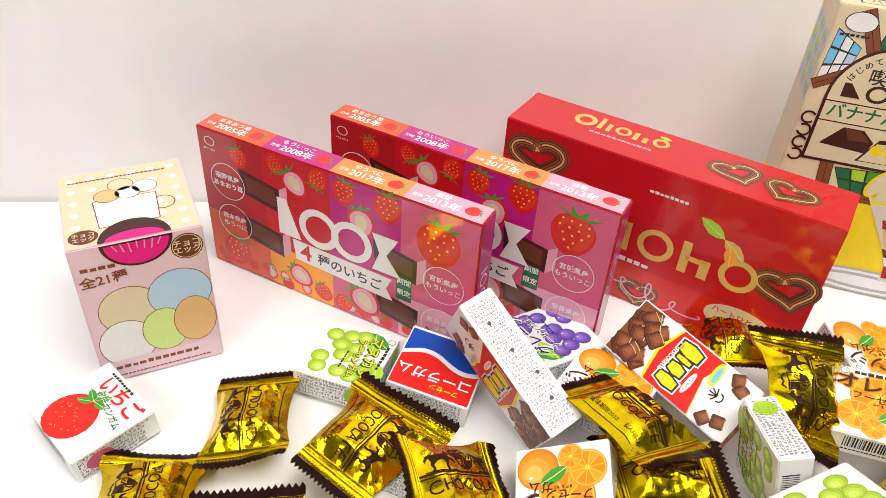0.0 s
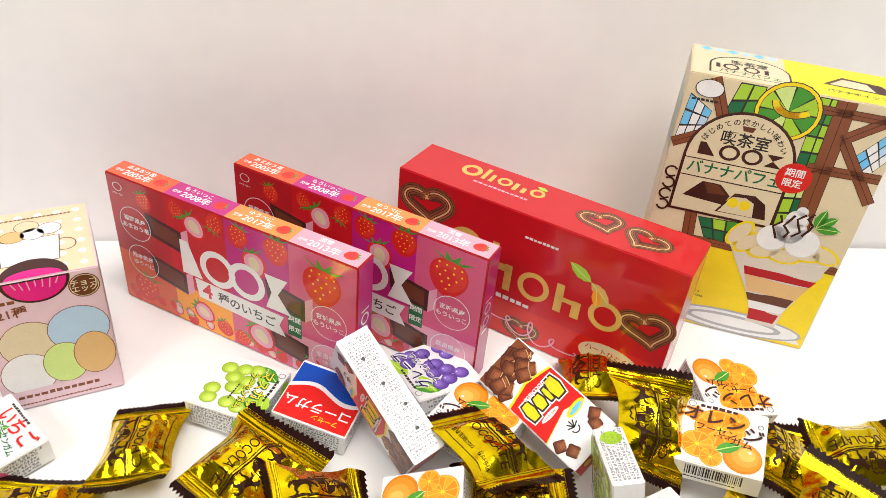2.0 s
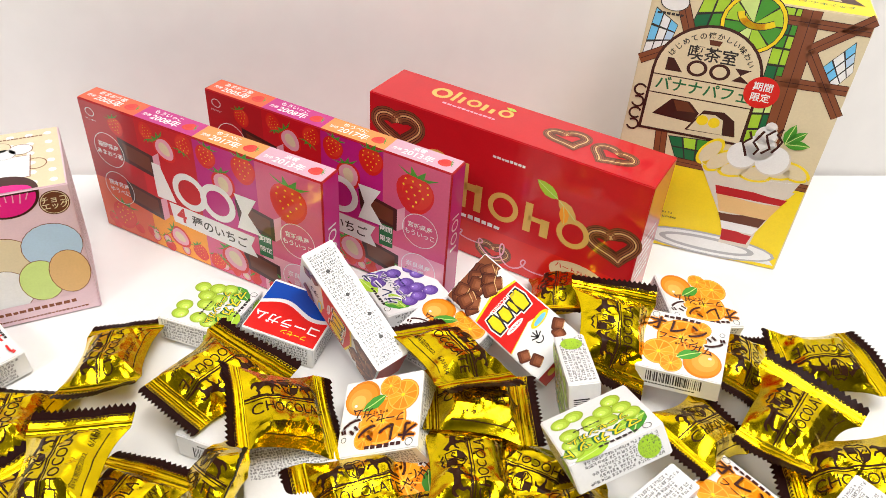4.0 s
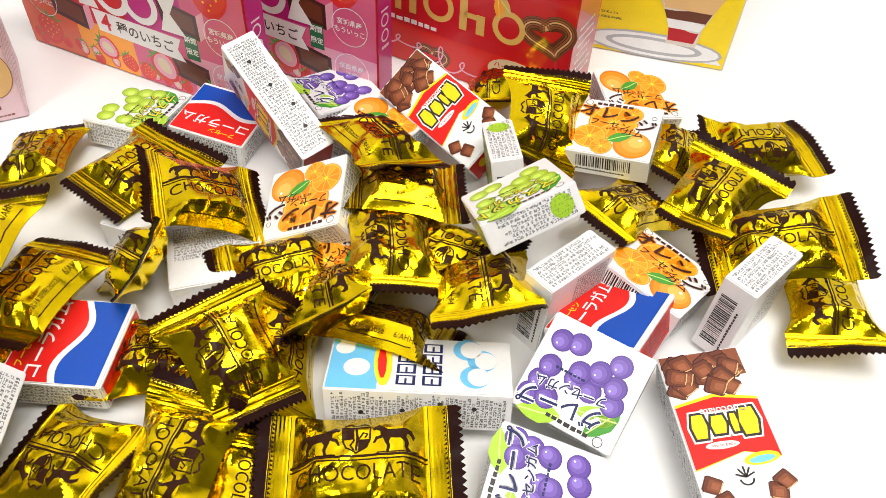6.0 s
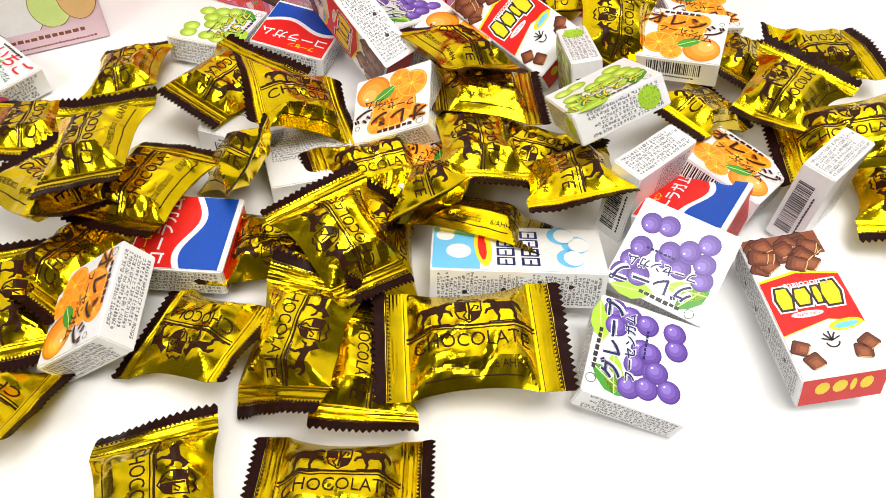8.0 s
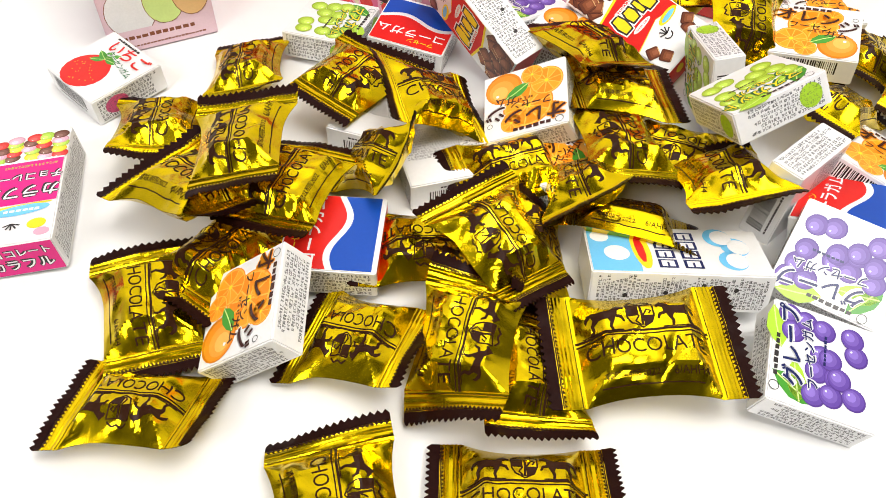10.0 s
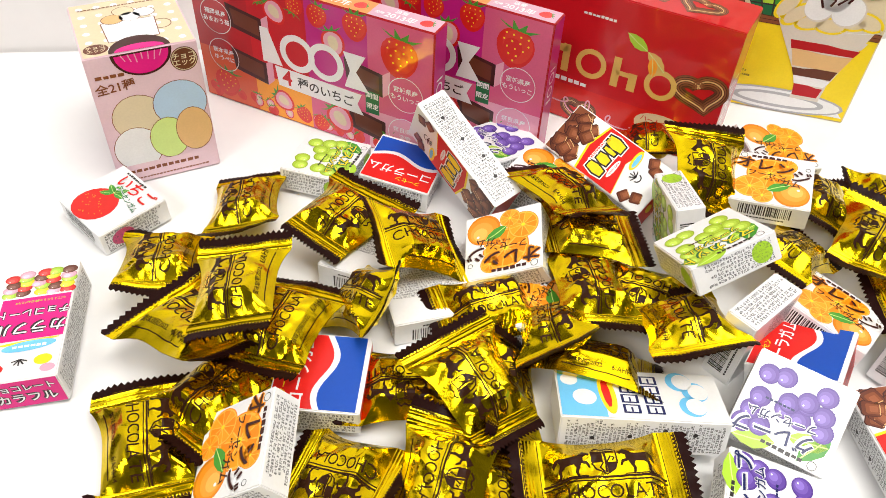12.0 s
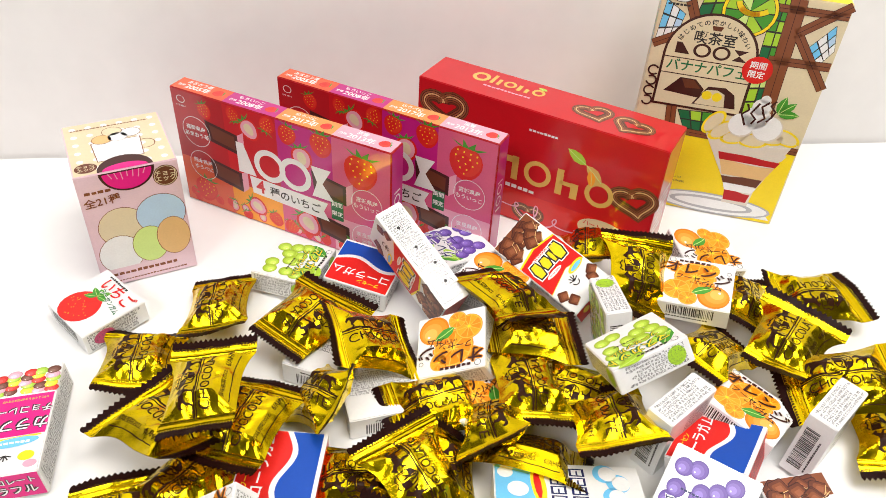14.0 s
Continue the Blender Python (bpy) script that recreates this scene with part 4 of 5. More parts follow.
    t.disc(CREAM, -w * 0.22, -d * 0.1, 0.0228, 0.0168, 0, 3, "sign", a0=0, a1=180)
    t.rect(CREAM, -w * 0.22 - 0.0228, -d * 0.37, -w * 0.22 + 0.0228, -d * 0.1, 3, "sign")
    t.text(BLACK, "喫茶室", -w * 0.22, d * 0.03, 0.0075, 0, 5)
    for x in (-0.011, 0.001):
        t.ring(DARKCHOCO, -w * 0.22 + x, -d * 0.13, 0.0048, 0.0016, 5, "title_shape")
    t.rect(DARKCHOCO, -w * 0.22 - 0.020, -d * 0.20, -w * 0.22 - 0.0175, -d * 0.06, 5, "title_shape")
    t.rect(DARKCHOCO, -w * 0.22 + 0.0085, -d * 0.20, -w * 0.22 + 0.011, -d * 0.06, 5, "title_shape")
    t.text(DARKGREEN, "バナナパフェ", -w * 0.22, -d * 0.29, 0.0062, 0, 5)
    t.poly(DARKCHOCO, [(w * 0.12, -d * 0.12), (w * 0.46, -d * 0.16), (w * 0.40, d * 0.12), (w * 0.22, d * 0.18)], 2, "chocolate_piece")
    t.poly(CREAM, [(w * 0.15, -d * 0.10), (w * 0.36, -d * 0.12), (w * 0.33, d * 0.09), (w * 0.22, d * 0.12)], 3, "chocolate_filling")
    t.text(DARKGREEN, "バナナホイップ", w * 0.27, -d * 0.3, 0.005, 0, 5)
    s = P["left"]
    s.rect(YELLOW, -d / 2 + e, -h / 2 + e, d / 2 - e, -h * 0.17)
    for i in range(7):
        for j in range(4):
            s.poly((SKY, PALEBLUE, LIME)[(i + j) % 3], [(-d * 0.4 + i * d * 0.12, h * (0.2 + 0.06 * j)), (-d * 0.34 + i * d * 0.12, h * (0.17 + 0.06 * j)), (-d * 0.28 + i * d * 0.12, h * (0.2 + 0.06 * j)), (-d * 0.34 + i * d * 0.12, h * (0.23 + 0.06 * j))], 1, "glass_diamond")
    [z.done() for z in P.values()]
    return ob


def egg_carton():
    w, h, d = 0.0627, 0.0901, 0.0664
    ob, P = carton("egg_chocolate_box", w, h, d, LILAC, "pastel pink and cream box with round window, standing upright", "chocolate box")
    p = P["front"]
    e = 0.0009
    p.rect(LILAC, -w / 2 + e, -h / 2 + e, w / 2 - e, h / 2 - e)
    k = 1
    for x, y, rx, ry, m in ((-0.16, 0.02, 0.24, 0.17, CREAM), (0.24, 0.07, 0.25, 0.17, PALEBLUE), (-0.24, -0.22, 0.22, 0.17, WHITE), (0.07, -0.18, 0.18, 0.16, PALELIME), (0.32, -0.15, 0.17, 0.17, TAN)):
        k += 1
        p.disc(BROWN, w * x, h * y, w * rx + 0.0004, h * ry + 0.0004, 0, k, "pastel_blob")
        p.disc(m, w * x, h * y, w * rx, h * ry, 0, k + 0.5, "pastel_blob")
    p.rect(LILAC, -w / 2 + e, -h / 2 + e, w / 2 - e, -h * 0.34, 7.2)
    p.bars(BROWN, -w * 0.38, -h * 0.43, w * 0.30, -h * 0.36, 1, 3, 8, fill=0.6)
    p.bars(BROWN, -w * 0.46, -h * 0.475, w * 0.44, -h * 0.44, 1, 8, 8, fill=0.6)
    p.bars(BROWN, -w * 0.44, h * 0.33, -w * 0.18, h * 0.385, 1, 6, 5, fill=0.8)
    p.text(BROWN, "全21種", -w * 0.29, h * 0.27, 0.0075, 3, 5)
    p.disc(DARKCHOCO, 0, h / 2 - 0.0006, w * 0.27, h * 0.17, 0, 4, "window", a0=180, a1=360)
    p.disc(HOTPINK, 0, h / 2 - 0.0016, w * 0.24, h * 0.145, 0, 5, "wrapped_egg", a0=180, a1=360)
    for i in range(7):
        p.stroke(PALEPINK, [(w * (-0.18 + 0.06 * i), h * 0.485), (w * (-0.15 + 0.05 * i), h * (0.44 - 0.01 * (i % 3)))], 0.0006, 6, "foil_crease")
    p.disc(CHOCO, w * 0.36, h * 0.385, w * 0.125, layer=5, name="badge")
    p.ring(CREAM, w * 0.36, h * 0.385, w * 0.115, 0.0004, 6)
    p.text(CREAM, "チョコ", w * 0.36, h * 0.405, 0.0046, 0, 6)
    p.text(CREAM, "エッグ", w * 0.36, h * 0.36, 0.0046, 0, 6)
    t = P["top"]
    t.rect(CREAM, -w / 2 + e, -d / 2 + e, w / 2 - e, d / 2 - e)
    for i in range(6):
        for j in range(6):
            t.disc(WHITE, w * (-0.4 + 0.16 * i), d * (-0.4 + 0.16 * j), 0.0022, layer=1, n=8, name="pale_dot")
    t.poly(BROWN, [(-w * 0.26, d * 0.06), (w * 0.24, d * 0.06), (w * 0.22, -d * 0.30), (-w * 0.24, -d * 0.30)], 2, "cup")
    t.poly(WHITE, [(-w * 0.25, d * 0.053), (w * 0.23, d * 0.053), (w * 0.212, -d * 0.292), (-w * 0.232, -d * 0.292)], 3, "cup")
    t.ring(BROWN, w * 0.27, -d * 0.1, 0.006, 0.0006, 2, "cup_handle")
    for x, y, m in ((-0.14, 0.11, TAN), (0.02, 0.12, WHITE), (0.16, 0.17, WHITE), (-0.02, 0.24, CREAM)):
        t.disc(BROWN, w * x, d * y, w * 0.105, w * 0.095, 0, 3, "pastel_blob")
        t.disc(m, w * x, d * y, w * 0.098, w * 0.088, 0, 4, "pastel_blob")
    t.disc(DARKCHOCO, 0, -d / 2 + 0.0008, w * 0.27, d * 0.24, 0, 5, "window", a0=0, a1=180)
    t.disc(HOTPINK, 0, -d / 2 + 0.0008, w * 0.22, d * 0.10, 0, 6, "wrapped_egg", a0=0, a1=180)
    t.bars(BROWN, -w * 0.42, d * 0.34, w * 0.4, d * 0.40, 1, 4, 3, fill=0.5)
    t.disc(CHOCO, -w * 0.36, -d * 0.37, w * 0.11, w * 0.09, layer=3, name="badge")
    t.text(CREAM, "チョコ", -w * 0.36, -d * 0.345, 0.0036, 0, 4)
    t.text(CREAM, "エッグ", -w * 0.36, -d * 0.40, 0.0036, 0, 4)
    P["right"].rect(LILAC, -d / 2 + e, -h / 2 + e, d / 2 - e, h / 2 - e)
    P["right"].bars(BROWN, -d * 0.4, -h * 0.4, d * 0.4, h * 0.3, 14, 5, 1)
    [z.done() for z in P.values()]
    return ob


def stand(ob, x, y, yaw, h, z=0.0):
    ob.matrix_world = pose(x, y, z + h / 2, 90, 0, yaw)
    return ob


# ---- gold foil sweets ----
FLANGE = 0.66
US = [-1 + 0.34 * i / 17 for i in range(17)] + [-FLANGE + 2 * FLANGE * i / 46 for i in range(46)] + [FLANGE + 0.34 * i / 17 for i in range(18)]
VS = [-1 + 2 * j / 34 for j in range(35)]
HORSE = [(0.95, 0.62), (0.90, 0.75), (0.72, 0.92), (0.66, 1.02), (0.60, 0.90), (0.42, 0.70), (0.25, 0.50), (-0.1, 0.42), (-0.45, 0.42), (-0.62, 0.48), (-0.85, 0.38), (-0.98, 0.05), (-0.92, -0.2), (-0.84, 0.02), (-0.68, 0.22), (-0.60, -0.05), (-0.72, -0.42), (-0.66, -0.72), (-0.80, -0.95), (-0.62, -0.93), (-0.54, -0.70), (-0.56, -0.42), (-0.34, -0.16), (0.1, -0.06), (0.20, -0.3), (0.13, -0.6), (0.20, -0.92), (0.33, -0.92), (0.28, -0.6), (0.42, -0.22), (0.48, 0.0), (0.72, -0.06), (0.84, -0.32), (0.94, -0.30), (0.82, 0.10), (0.58, 0.18), (0.60, 0.45), (0.78, 0.58), (0.88, 0.53)]


def print_pattern():
    """The wrapper's print on the flat sheet, cut along the sheet's own grid: (points, faces)."""
    bm = bmesh.new()

    def face(pts):
        bm.faces.new([bm.verts.new((a, b, 0)) for a, b in pts])

    def stroke(pts, w):
        vs = []
        for i, p in enumerate(pts):
            a, b = Vector(pts[max(i - 1, 0)]), Vector(pts[min(i + 1, len(pts) - 1)])
            d = Vector(((b - a).x * 0.033, (b - a).y * 0.022)).normalized() * w / 2
            vs.append(((p[0] - d.y / 0.033, p[1] + d.x / 0.022), (p[0] + d.y / 0.033, p[1] - d.x / 0.022)))
        for (a, b), (c, d) in zip(vs, vs[1:]):
            face([a, b, d, c])

    def word(text, u0, u1, v, high):
        tv, tf = text_shape(text, -0.004)
        wide, tall = max(a for a, b in tv), max(b for a, b in tv)
        for f in tf:
            face([((u0 + u1) / 2 + tv[i][0] / wide * (u1 - u0) / 2, v + tv[i][1] / tall * high / 2) for i in f])

    stroke([(-0.68, 0.10), (0.68, 0.10)], 0.0009)
    stroke([(-0.68, 0.03), (0.68, 0.03)], 0.0005)
    word("CHOCOLATE", -0.60, 0.60, -0.20, 0.30)
    word("賞味期限2022.", -0.46, 0.10, -0.66, 0.13)
    word("6/AHH4", 0.22, 0.56, -0.66, 0.13)
    stroke([(-0.5, -0.82), (0.5, -0.82)], 0.0004)
    for sx in (-1, 1):
        face([(sx * (0.36 - 0.21 * a), 0.41 + 0.28 * b) for a, b in HORSE][::sx])
        stroke([(sx * 0.20, 0.14), (sx * 0.60, 0.14)], 0.0004)
    shield = [(-0.135, 0.66), (0, 0.63), (0.135, 0.66), (0.135, 0.40), (0.10, 0.26), (0, 0.155), (-0.10, 0.26), (-0.135, 0.40), (-0.135, 0.66)]
    stroke(shield, 0.0006)
    face([(-0.13, 0.64), (-0.02, 0.62), (-0.02, 0.42), (-0.13, 0.42)])
    face([(0.02, 0.40), (0.13, 0.40), (0.10, 0.27), (0.02, 0.18)])
    for sx in (-1, 1):
        stroke([(sx * 0.02, 0.2), (sx * 0.06, 0.30), (sx * 0.02, 0.40), (sx * 0.07, 0.53), (sx * 0.11, 0.50), (sx * 0.085, 0.44)], 0.0006)
        stroke([(sx * 0.12, 0.70), (sx * 0.06, 0.76), (0, 0.72)], 0.0007)
    stroke([(0, 0.2), (0.012, 0.45), (0, 0.61)], 0.0008)
    for e in (-1, 1):
        for i in range(26):
            v = -0.97 + i * 1.94 / 26
            face([(e * 0.882, v), (e * 0.882, v + 0.066), (e * 0.855, v + 0.033)][::e])
        stroke([(e * 0.892, -0.98), (e * 0.892, 0.98)], 0.0004)
        stroke([(e * 0.70, -0.98), (e * 0.70, 0.98)], 0.0002)
    bmesh.ops.triangulate(bm, faces=bm.faces[:])
    for k, line in [(0, a) for a in US[1:-1]] + [(1, a) for a in VS[1:-1]]:
        co, no = ((line, 0, 0), (1, 0, 0)) if k == 0 else ((0, line, 0), (0, 1, 0))
        bmesh.ops.bisect_plane(bm, geom=bm.verts[:] + bm.edges[:] + bm.faces[:], dist=1e-6, plane_co=co, plane_no=no)
    bm.verts.index_update()
    out = [(v.co.x, v.co.y) for v in bm.verts], [tuple(v.index for v in f.verts) for f in bm.faces]
    bm.free()
    return out


PATTERN = print_pattern()


def sweet(x, y, z, rx, ry, rz, length, wa, wb, ta, tb, seed, thick=0.0086):
    """A gold foil pillow pack round a block of chocolate: crimped flanges, brown toothed seams, brown print. ta, tb: twist of the two ends."""
    ob = thing("wrapped_chocolate", "gold foil wrapped chocolate with dark brown print", "chocolate", "gold foil wrapped chocolates", pose(x, y, z, rx, ry, rz))
    rnd = random.Random(seed)
    off = Vector((rnd.uniform(-50, 50), rnd.uniform(-50, 50), rnd.uniform(-50, 50)))
    half = length / 2 - 0.0035
    mid = (wa + wb) / 2 * 0.86
    lean = rnd.uniform(-0.12, 0.12)
    ends = (rnd.uniform(0.34, 0.46), rnd.uniform(0.34, 0.46))
    shoulder = (rnd.uniform(0.40, 0.62), rnd.uniform(0.40, 0.62))
    waves = [(rnd.uniform(2.4, 4.2), rnd.uniform(0, 6), rnd.uniform(0.0007, 0.0013)) for i in range(4)]
    bend = [rnd.uniform(-0.0022, 0.0022) for i in range(4)]
    folds = []
    for side in (0, 1):
        for i in range(14):
            a = rnd.choice((rnd.uniform(-25, 25), rnd.uniform(30, 75), rnd.uniform(105, 150)))
            folds.append((side, rnd.uniform(-0.6, 0.6) * half, rnd.uniform(-0.45, 0.45) * mid, math.cos(radians(a)), math.sin(radians(a)), rnd.uniform(0.0012, 0.004), rnd.uniform(0.0025, 0.007), rnd.uniform(0.005, 0.013), rnd.choice((-1, 1, 1)) * rnd.uniform(0.0005, 0.0013)))
    tent = lambda q: 1 - abs((q % 2) - 1) * 2

    def at(u, v, side):
        k, e = abs(u), 0 if u < 0 else 1
        we = (wa, wb)[e]
        w = mid + (we - mid) * min(1.0, k / FLANGE) ** 2.4
        px, py = u * half, v * w / 2
        hx = max(0.0, min(1.0, (FLANGE - k) / (FLANGE - ends[e])))
        hy = max(0.0, (1 - abs(v)) / shoulder[0 if v < 0 else 1])
        s = min(hx, hy, 1.0)
        s2 = 1 - math.log(math.exp(-9 * (hx - 1)) + math.exp(-9 * (min(hy, 2) - 1)) + 1) / 9 if hx > 0 else 0.0
        s = max(0.0, 0.85 * s + 0.15 * s2)
        p = Vector((px, py, side * 0.03)) * 60 + off
        edge = min(1.0, (1 - abs(v)) * 5)
        pz = thick * (0.86 * s + 0.14 * min(1, hx) * (1 - v * v))
        f, ph, amp = waves[e + (0 if side > 0 else 2)]
        gather = 4 * hx * (1 - hx) if hx > 0 else 0.0
        pz += amp * gather * tent(v * f + ph + 0.5 * noise.noise(p * 0.6)) * edge
        if s > 0.02:
            for q, fx, fy, c, sn, wl, wr, along, amp in folds:
                if (q == 0) == (side > 0):
                    d, l = -(px - fx) * sn + (py - fy) * c, (px - fx) * c + (py - fy) * sn
                    t = 1 - (d / wr if d > 0 else -d / wl)
                    if t > 0:
                        pz += amp * t * math.exp(-(l / along) ** 2) * min(1, s * 2.5) * edge
            pz += (0.0002 * (1 - 2.5 * abs(noise.noise(p * 1.3))) + 0.00016 * (1 - 2.5 * abs(noise.noise(p * 3.1)))) * min(1, s * 2) * edge
        pz = side * (max(0.0, pz) + 0.00012) + lean * py * s
        if k > FLANGE - 0.1:
            g = (k - FLANGE + 0.1) / (1.1 - FLANGE)
            pz += bend[e] * g * math.sin(2.4 * v + seed) + bend[2 + e] * g * g * 1.6 + noise.noise(Vector((px * 90, py * 130, 3)) + off) * 0.0009 * g
        if k > FLANGE:
            pz += 0.00026 * math.sin((k - FLANGE) * half * 3900) * min(1.0, (0.90 - k) * 30 if k < 0.90 else 0.0)
        turn = radians((ta, tb)[e]) * max(0.0, (k - 0.2) / 0.8) ** 1.3
        c, sn = math.cos(turn), math.sin(turn)
        return (px, py * c - pz * sn, py * sn + pz * c)

    nu, nv = len(US) - 1, len(VS) - 1
    sheets = [np.array([[at(u, v, side) for v in VS] for u in US]) for side in (1, -1)]
    faces = []
    for n in (0, 1):
        k = n * (nu + 1) * (nv + 1)
        for i in range(nu):
            for j in range(nv):
                a, b = k + i * (nv + 1) + j, k + (i + 1) * (nv + 1) + j
                faces += [(a, b, b + 1), (a, b + 1, a + 1)] if n == 0 else [(b + 1, b, a), (a + 1, b + 1, a)]
    me = mesh_of("foil_wrapper", np.concatenate([g.reshape(-1, 3) for g in sheets]), faces, FOIL, True)
    me.set_sharp_from_angle(angle=radians(17))
    wrapper = part("foil_wrapper", me, ob)

    def on(pts, n, lift):
        """Points of the flat sheet laid on the crumpled one."""
        g = sheets[n]
        nor = np.cross(np.gradient(g, axis=0), np.gradient(g, axis=1))
        nor /= np.linalg.norm(nor, axis=2, keepdims=True) + 1e-12
        g = g + nor * lift * (1 if n == 0 else -1)
        p = np.array(pts)
        i = np.clip(np.searchsorted(US, p[:, 0], "right") - 1, 0, nu - 1)
        j = np.clip(np.searchsorted(VS, p[:, 1], "right") - 1, 0, nv - 1)
        uu, vv = np.array(US), np.array(VS)
        fu, fv = ((p[:, 0] - uu[i]) / (uu[i + 1] - uu[i]))[:, None], ((p[:, 1] - vv[j]) / (vv[j + 1] - vv[j]))[:, None]
        p00, p10, p11, p01 = g[i, j], g[i + 1, j], g[i + 1, j + 1], g[i, j + 1]
        return np.where(fu >= fv, p00 + (p10 - p00) * fu + (p11 - p10) * fv, p00 + (p01 - p00) * fv + (p11 - p01) * fu)

    for e in (-1, 1):
        teeth = 17
        rows = [(e * q, -1 + 2 * j / (2 * teeth)) for q in (0.905, 0.935, 0.967, 0.999) for j in range(2 * teeth + 1)]
        m = 2 * teeth + 1
        vs, fs = [], []
        for n in (0, 1):
            g = [Vector(q) for q in on(rows, n, 0.00014)]
            way = [(g[3 * m + j] - g[2 * m + j]).normalized() for j in range(m)]
            g += [g[3 * m + j] + way[j] * (0.0021 if j % 2 else 0.0002) for j in range(m)]
            k = len(vs)
            vs += g
            for r in range(4):
                for j in range(m - 1):
                    f = (k + r * m + j, k + (r + 1) * m + j, k + (r + 1) * m + j + 1, k + r * m + j + 1)
                    fs.append(f if (n == 0) == (e > 0) else f[::-1])
        part("seam", mesh_of("seam", vs, fs, SEAM), ob, "dark brown saw-toothed seam")
    pts, polys = PATTERN
    part("brown_print", mesh_of("brown_print", on(pts, 0, 0.00013), polys, FOILPRINT), wrapper, "dark brown horses, crest and lettering")
    return ob


# ---- things on the table ----
flat_box = stand(strawberry_chocolate(), 0.0109, 0.4373, -22.3, 0.0982)
copy_thing(flat_box, pose(0.0824, 0.4604, 0.0495, 90, 0, -23.9))
stand(red_chocolate(), 0.1978, 0.4820, -26.0, 0.0995)
stand(parfait_chocolate(), 0.3356, 0.5234, -12.0, 0.1829)
stand(egg_carton(), -0.0892, 0.396, 29.8, 0.0904)
first = gum_orange()
first.matrix_world = pose(0.2998, 0.3622, 0.0295, 7.1, -6.5, -17.3)
copy_thing(first, pose(0.1428, 0.3001, 0.0212, -12.2, 26.6, 176.3))
copy_thing(first, pose(0.3122, 0.2675, 0.0200, -11.1, 5.9, -40.3))
copy_thing(first, pose(0.0312, 0.1594, 0.0216, 38.9, 5.2, -85.5))
copy_thing(first, pose(0.3195, 0.4183, 0.0153, -6.0, -5.0, -167.4))
copy_thing(first, pose(0.1660, 0.3720, 0.0130, 0.0, 0.0, 150.0))
copy_thing(first, pose(0.1600, 0.2680, 0.0090, 0.0, 0.0, 70.0))
copy_thing(first, pose(0.0660, 0.2970, 0.0085, 0.0, 180.0, -15.0))
first = gum_bunch("grape")
first.matrix_world = pose(0.2741, 0.2037, 0.0221, -27.5, -1.4, 151.4)
copy_thing(first, pose(0.2546, 0.1543, 0.0147, 10.0, -7.8, 76.1))
copy_thing(first, pose(0.1383, 0.4087, 0.0100, -0.3, 4.2, 123.2))
copy_thing(first, pose(0.2680, 0.2550, 0.0210, -45.0, -88.0, 0.0))
copy_thing(first, pose(0.3531, 0.2577, 0.0232, -65.0, -85.7, 22.4))
first = gum_bunch("muscat")
first.matrix_world = pose(0.2449, 0.2784, 0.0528, 27.5, 18.8, -156.7)
copy_thing(first, pose(0.0271, 0.3759, 0.0102, 0.9, -3.6, -103.9))
copy_thing(first, pose(0.2399, 0.3281, 0.0259, -127.5, -75.9, 135.3))
copy_thing(first, pose(0.1000, 0.2700, 0.0085, 0.0, 180.0, 20.0))
first = gum_cola()
first.matrix_world = pose(0.2886, 0.2363, 0.0220, -18.7, 8.9, 59.7)
copy_thing(first, pose(0.0765, 0.3746, 0.0109, -1.7, -5.1, 167.1))
copy_thing(first, pose(0.0550, 0.2070, 0.0130, 0.0, 0.0, 90.0))
first = gum_strawberry()
first.matrix_world = pose(-0.0897, 0.3211, 0.0092, 2.7, 0.3, -38.7)
first = small_chocolate()
first.matrix_world = pose(0.3312, 0.1856, 0.0158, 3.4, 11.6, -172.2)
copy_thing(first, pose(0.2063, 0.3839, 0.0231, -8.3, 36.2, -138.4))
copy_thing(first, pose(0.1135, 0.3612, 0.0348, 110.8, -62.0, -67.0))
first = colourful_chocolate()
first.matrix_world = pose(-0.0914, 0.2245, 0.0112, 0.7, 3.2, -165.2)
first = blue_chocolate()
first.matrix_world = pose(0.2055, 0.2042, 0.0138, -0.8, 14.4, 91.4)
sweet(-0.0123, 0.3287, 0.0156, -9.0, 9.2, 98.6, 0.0736, 0.0433, 0.0431, -1.2, 1.2, 1)
sweet(-0.0457, 0.2778, 0.0149, 5.9, 14.2, 102.4, 0.0731, 0.0425, 0.0503, 1.6, -1.3, 2)
sweet(-0.0083, 0.2198, 0.0319, -12.5, -9.3, -34.1, 0.0719, 0.0588, 0.0480, 15.7, -19.4, 3)
sweet(0.0122, 0.2328, 0.0483, -9.8, 3.8, 97.0, 0.0729, 0.0393, 0.0476, -4.5, 3.0, 4)
sweet(0.0325, 0.2282, 0.0277, -3.6, 4.2, 77.0, 0.0729, 0.0441, 0.0471, -0.9, 0.3, 5)
sweet(0.0489, 0.3182, 0.0212, -6.5, -5.8, -118.4, 0.0726, 0.0595, 0.0396, 3.9, -5.9, 6)
sweet(0.0927, 0.2909, 0.0318, 10.1, 30.9, 27.2, 0.0713, 0.0466, 0.0499, -1.9, 1.8, 7)
sweet(0.0688, 0.2513, 0.0254, 31.8, -38.1, -49.7, 0.0706, 0.0418, 0.0406, -5.9, 6.3, 8)
sweet(0.1704, 0.3351, 0.0375, -17.4, -7.2, -50.8, 0.0735, 0.0399, 0.0515, 3.3, -2.3, 9)
sweet(0.1878, 0.3131, 0.0264, -5.7, 9.2, 5.2, 0.0703, 0.0455, 0.0498, -2.6, 2.4, 10)
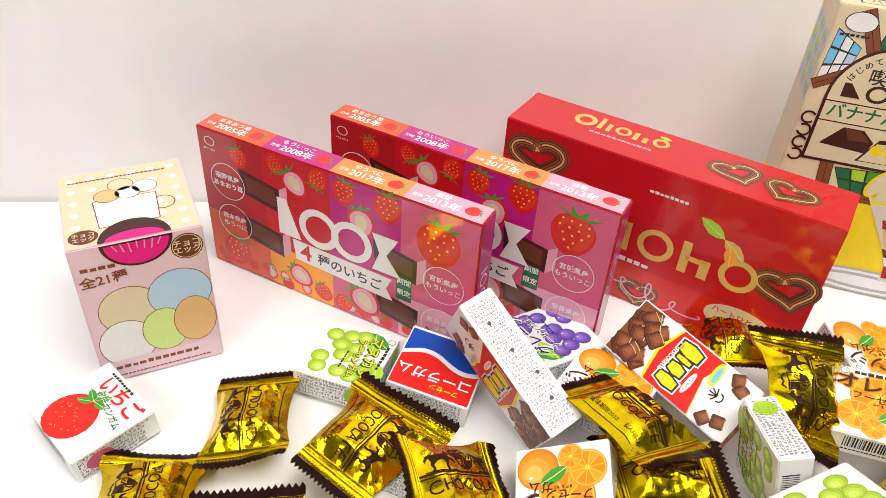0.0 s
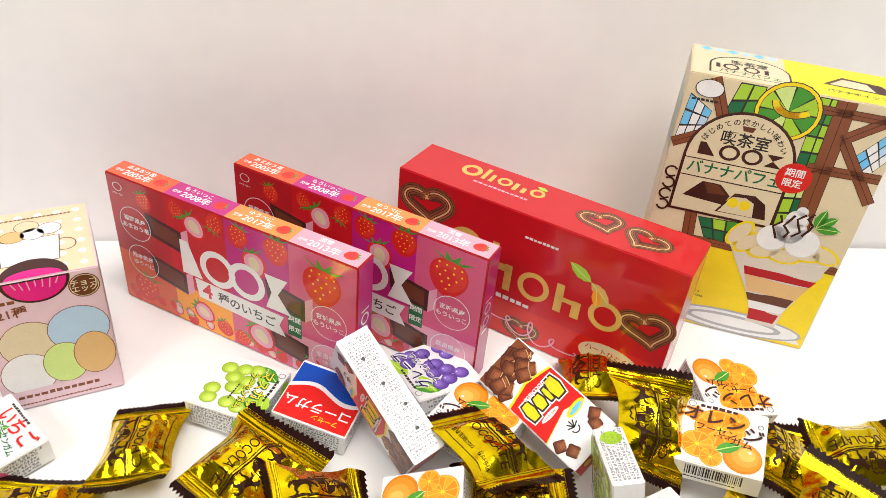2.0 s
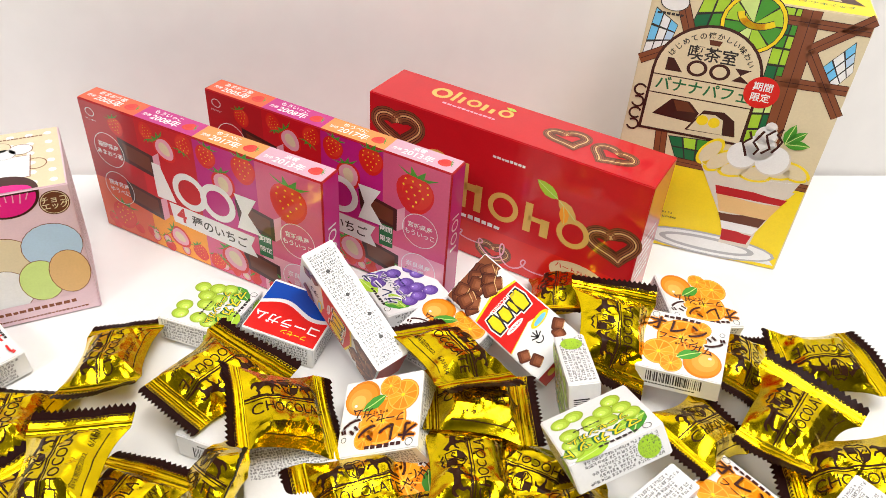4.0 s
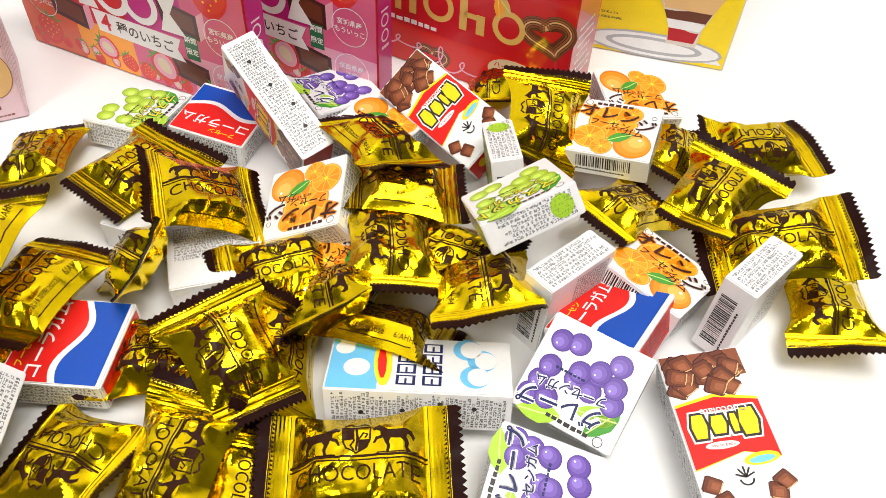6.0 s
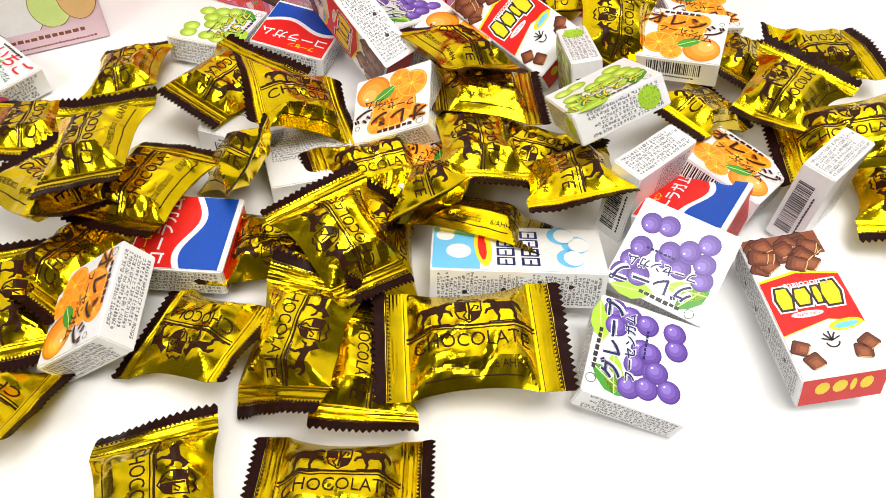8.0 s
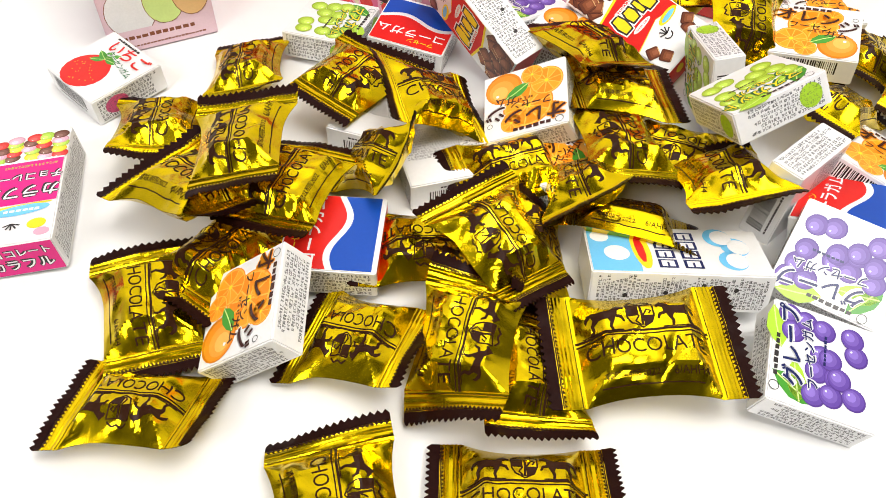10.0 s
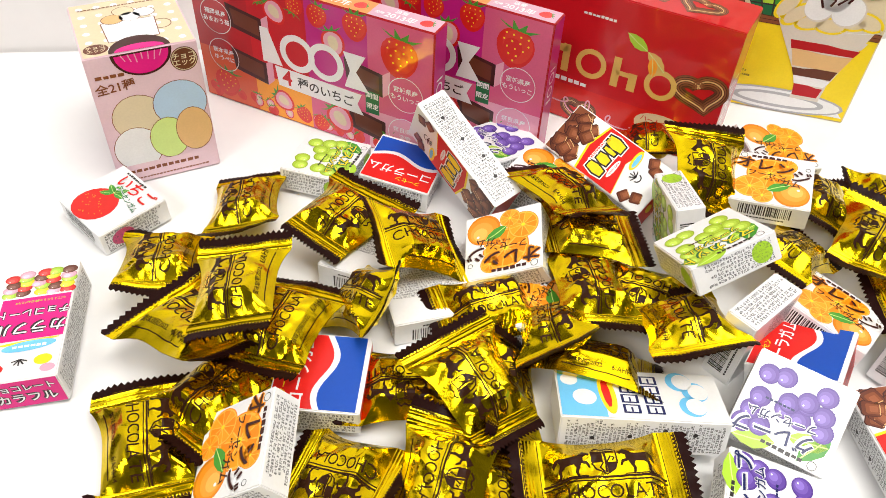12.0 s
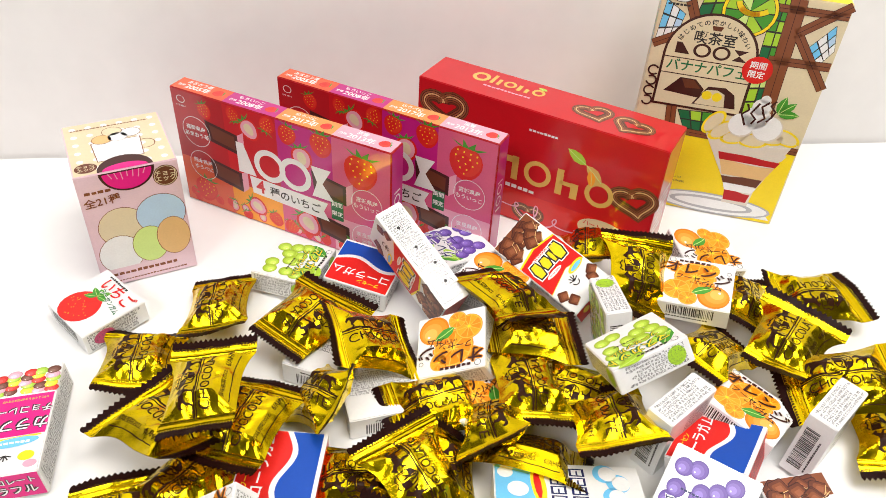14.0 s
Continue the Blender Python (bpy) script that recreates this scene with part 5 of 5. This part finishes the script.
sweet(0.1860, 0.2706, 0.0273, 8.9, 7.3, 99.9, 0.0735, 0.0466, 0.0418, -1.9, 2.1, 11)
sweet(0.1280, 0.2003, 0.0309, 1.9, -15.8, 127.8, 0.0687, 0.0361, 0.0490, 10.9, -9.0, 12)
sweet(0.0945, 0.2075, 0.0135, -3.0, -2.0, 187.0, 0.0700, 0.0430, 0.0430, 3.0, -3.0, 13)
sweet(0.1449, 0.2107, 0.0165, 46.0, 0.6, 97.7, 0.0727, 0.0425, 0.0418, 0.6, -0.6, 14)
sweet(-0.0168, 0.1677, 0.0114, 3.4, 3.0, -71.1, 0.0741, 0.0518, 0.0393, 2.5, -3.3, 15)
sweet(0.0715, 0.1565, 0.0124, 2.3, 14.9, 164.7, 0.0635, 0.0435, 0.0508, 4.5, -3.8, 16)
sweet(0.1163, 0.1539, 0.0210, 11.7, 8.4, -98.6, 0.0734, 0.0433, 0.0442, -22.6, 22.2, 17)
sweet(0.1440, 0.1490, 0.0100, -14.0, -4.0, -86.0, 0.0693, 0.0430, 0.0430, -6.0, 8.0, 18)
sweet(0.1862, 0.1572, 0.0205, 4.2, -5.0, 6.6, 0.0845, 0.0500, 0.0515, 2.7, -2.6, 19)
sweet(-0.0080, 0.1200, 0.0110, 15.6, 6.0, 176.4, 0.0683, 0.0413, 0.0449, 8.3, -7.3, 20)
sweet(0.1876, 0.2293, 0.0150, -29.6, -0.0, -12.5, 0.0728, 0.0437, 0.0456, -1.2, 1.1, 21)
sweet(0.2302, 0.2456, 0.0325, 9.0, -23.3, -85.4, 0.0716, 0.0459, 0.0485, -1.3, 1.2, 22)
sweet(0.1655, 0.2404, 0.0272, 27.9, -27.9, -91.5, 0.0693, 0.0349, 0.0429, -21.1, 8.5, 23)
sweet(0.3411, 0.3742, 0.0135, 15.4, 10.4, 79.3, 0.0728, 0.0410, 0.0389, 12.2, -13.5, 24)
sweet(0.3023, 0.3117, 0.0241, 8.3, 23.7, 46.1, 0.0722, 0.0416, 0.0416, -5.3, 5.3, 25)
sweet(0.3476, 0.3168, 0.0343, 1.6, -2.1, 55.1, 0.0711, 0.0376, 0.0556, -5.3, 3.5, 26)
sweet(0.3860, 0.3760, 0.0200, -4.0, -6.0, -166.0, 0.0735, 0.0495, 0.0440, 6.0, -12.0, 27)
sweet(0.2602, 0.3658, 0.0377, 18.1, -19.7, 87.3, 0.0743, 0.0439, 0.0498, 19.5, -16.1, 28)
sweet(0.2334, 0.4108, 0.0235, -11.4, 20.3, 81.7, 0.0741, 0.0371, 0.0412, -1.8, 1.3, 29)
sweet(0.3700, 0.2830, 0.0360, 8.0, -14.0, 1.0, 0.0798, 0.0484, 0.0484, -3.0, 3.0, 30)
sweet(0.3977, 0.2660, 0.0127, -3.2, 8.9, 84.0, 0.0700, 0.0473, 0.0387, -7.5, 9.8, 31)
sweet(0.0744, 0.0866, 0.0120, 0.0, 2.0, -73.6, 0.0693, 0.0484, 0.0484, 8.0, -4.0, 32)
sweet(0.1400, 0.0945, 0.0106, -11.2, -1.1, 2.4, 0.0743, 0.0470, 0.0442, 0.6, -0.6, 33)
sweet(0.0080, 0.1950, 0.0130, 0.0, 4.0, 60.0, 0.0735, 0.0462, 0.0462, 4.0, -6.0, 34)
sweet(0.1349, 0.2605, 0.0150, 8.0, 0.0, 24.0, 0.0725, 0.0440, 0.0450, 4.0, -5.0, 35)
sweet(0.2152, 0.2803, 0.0140, -5.0, 3.0, 160.0, 0.0725, 0.0440, 0.0450, -4.0, 5.0, 36)
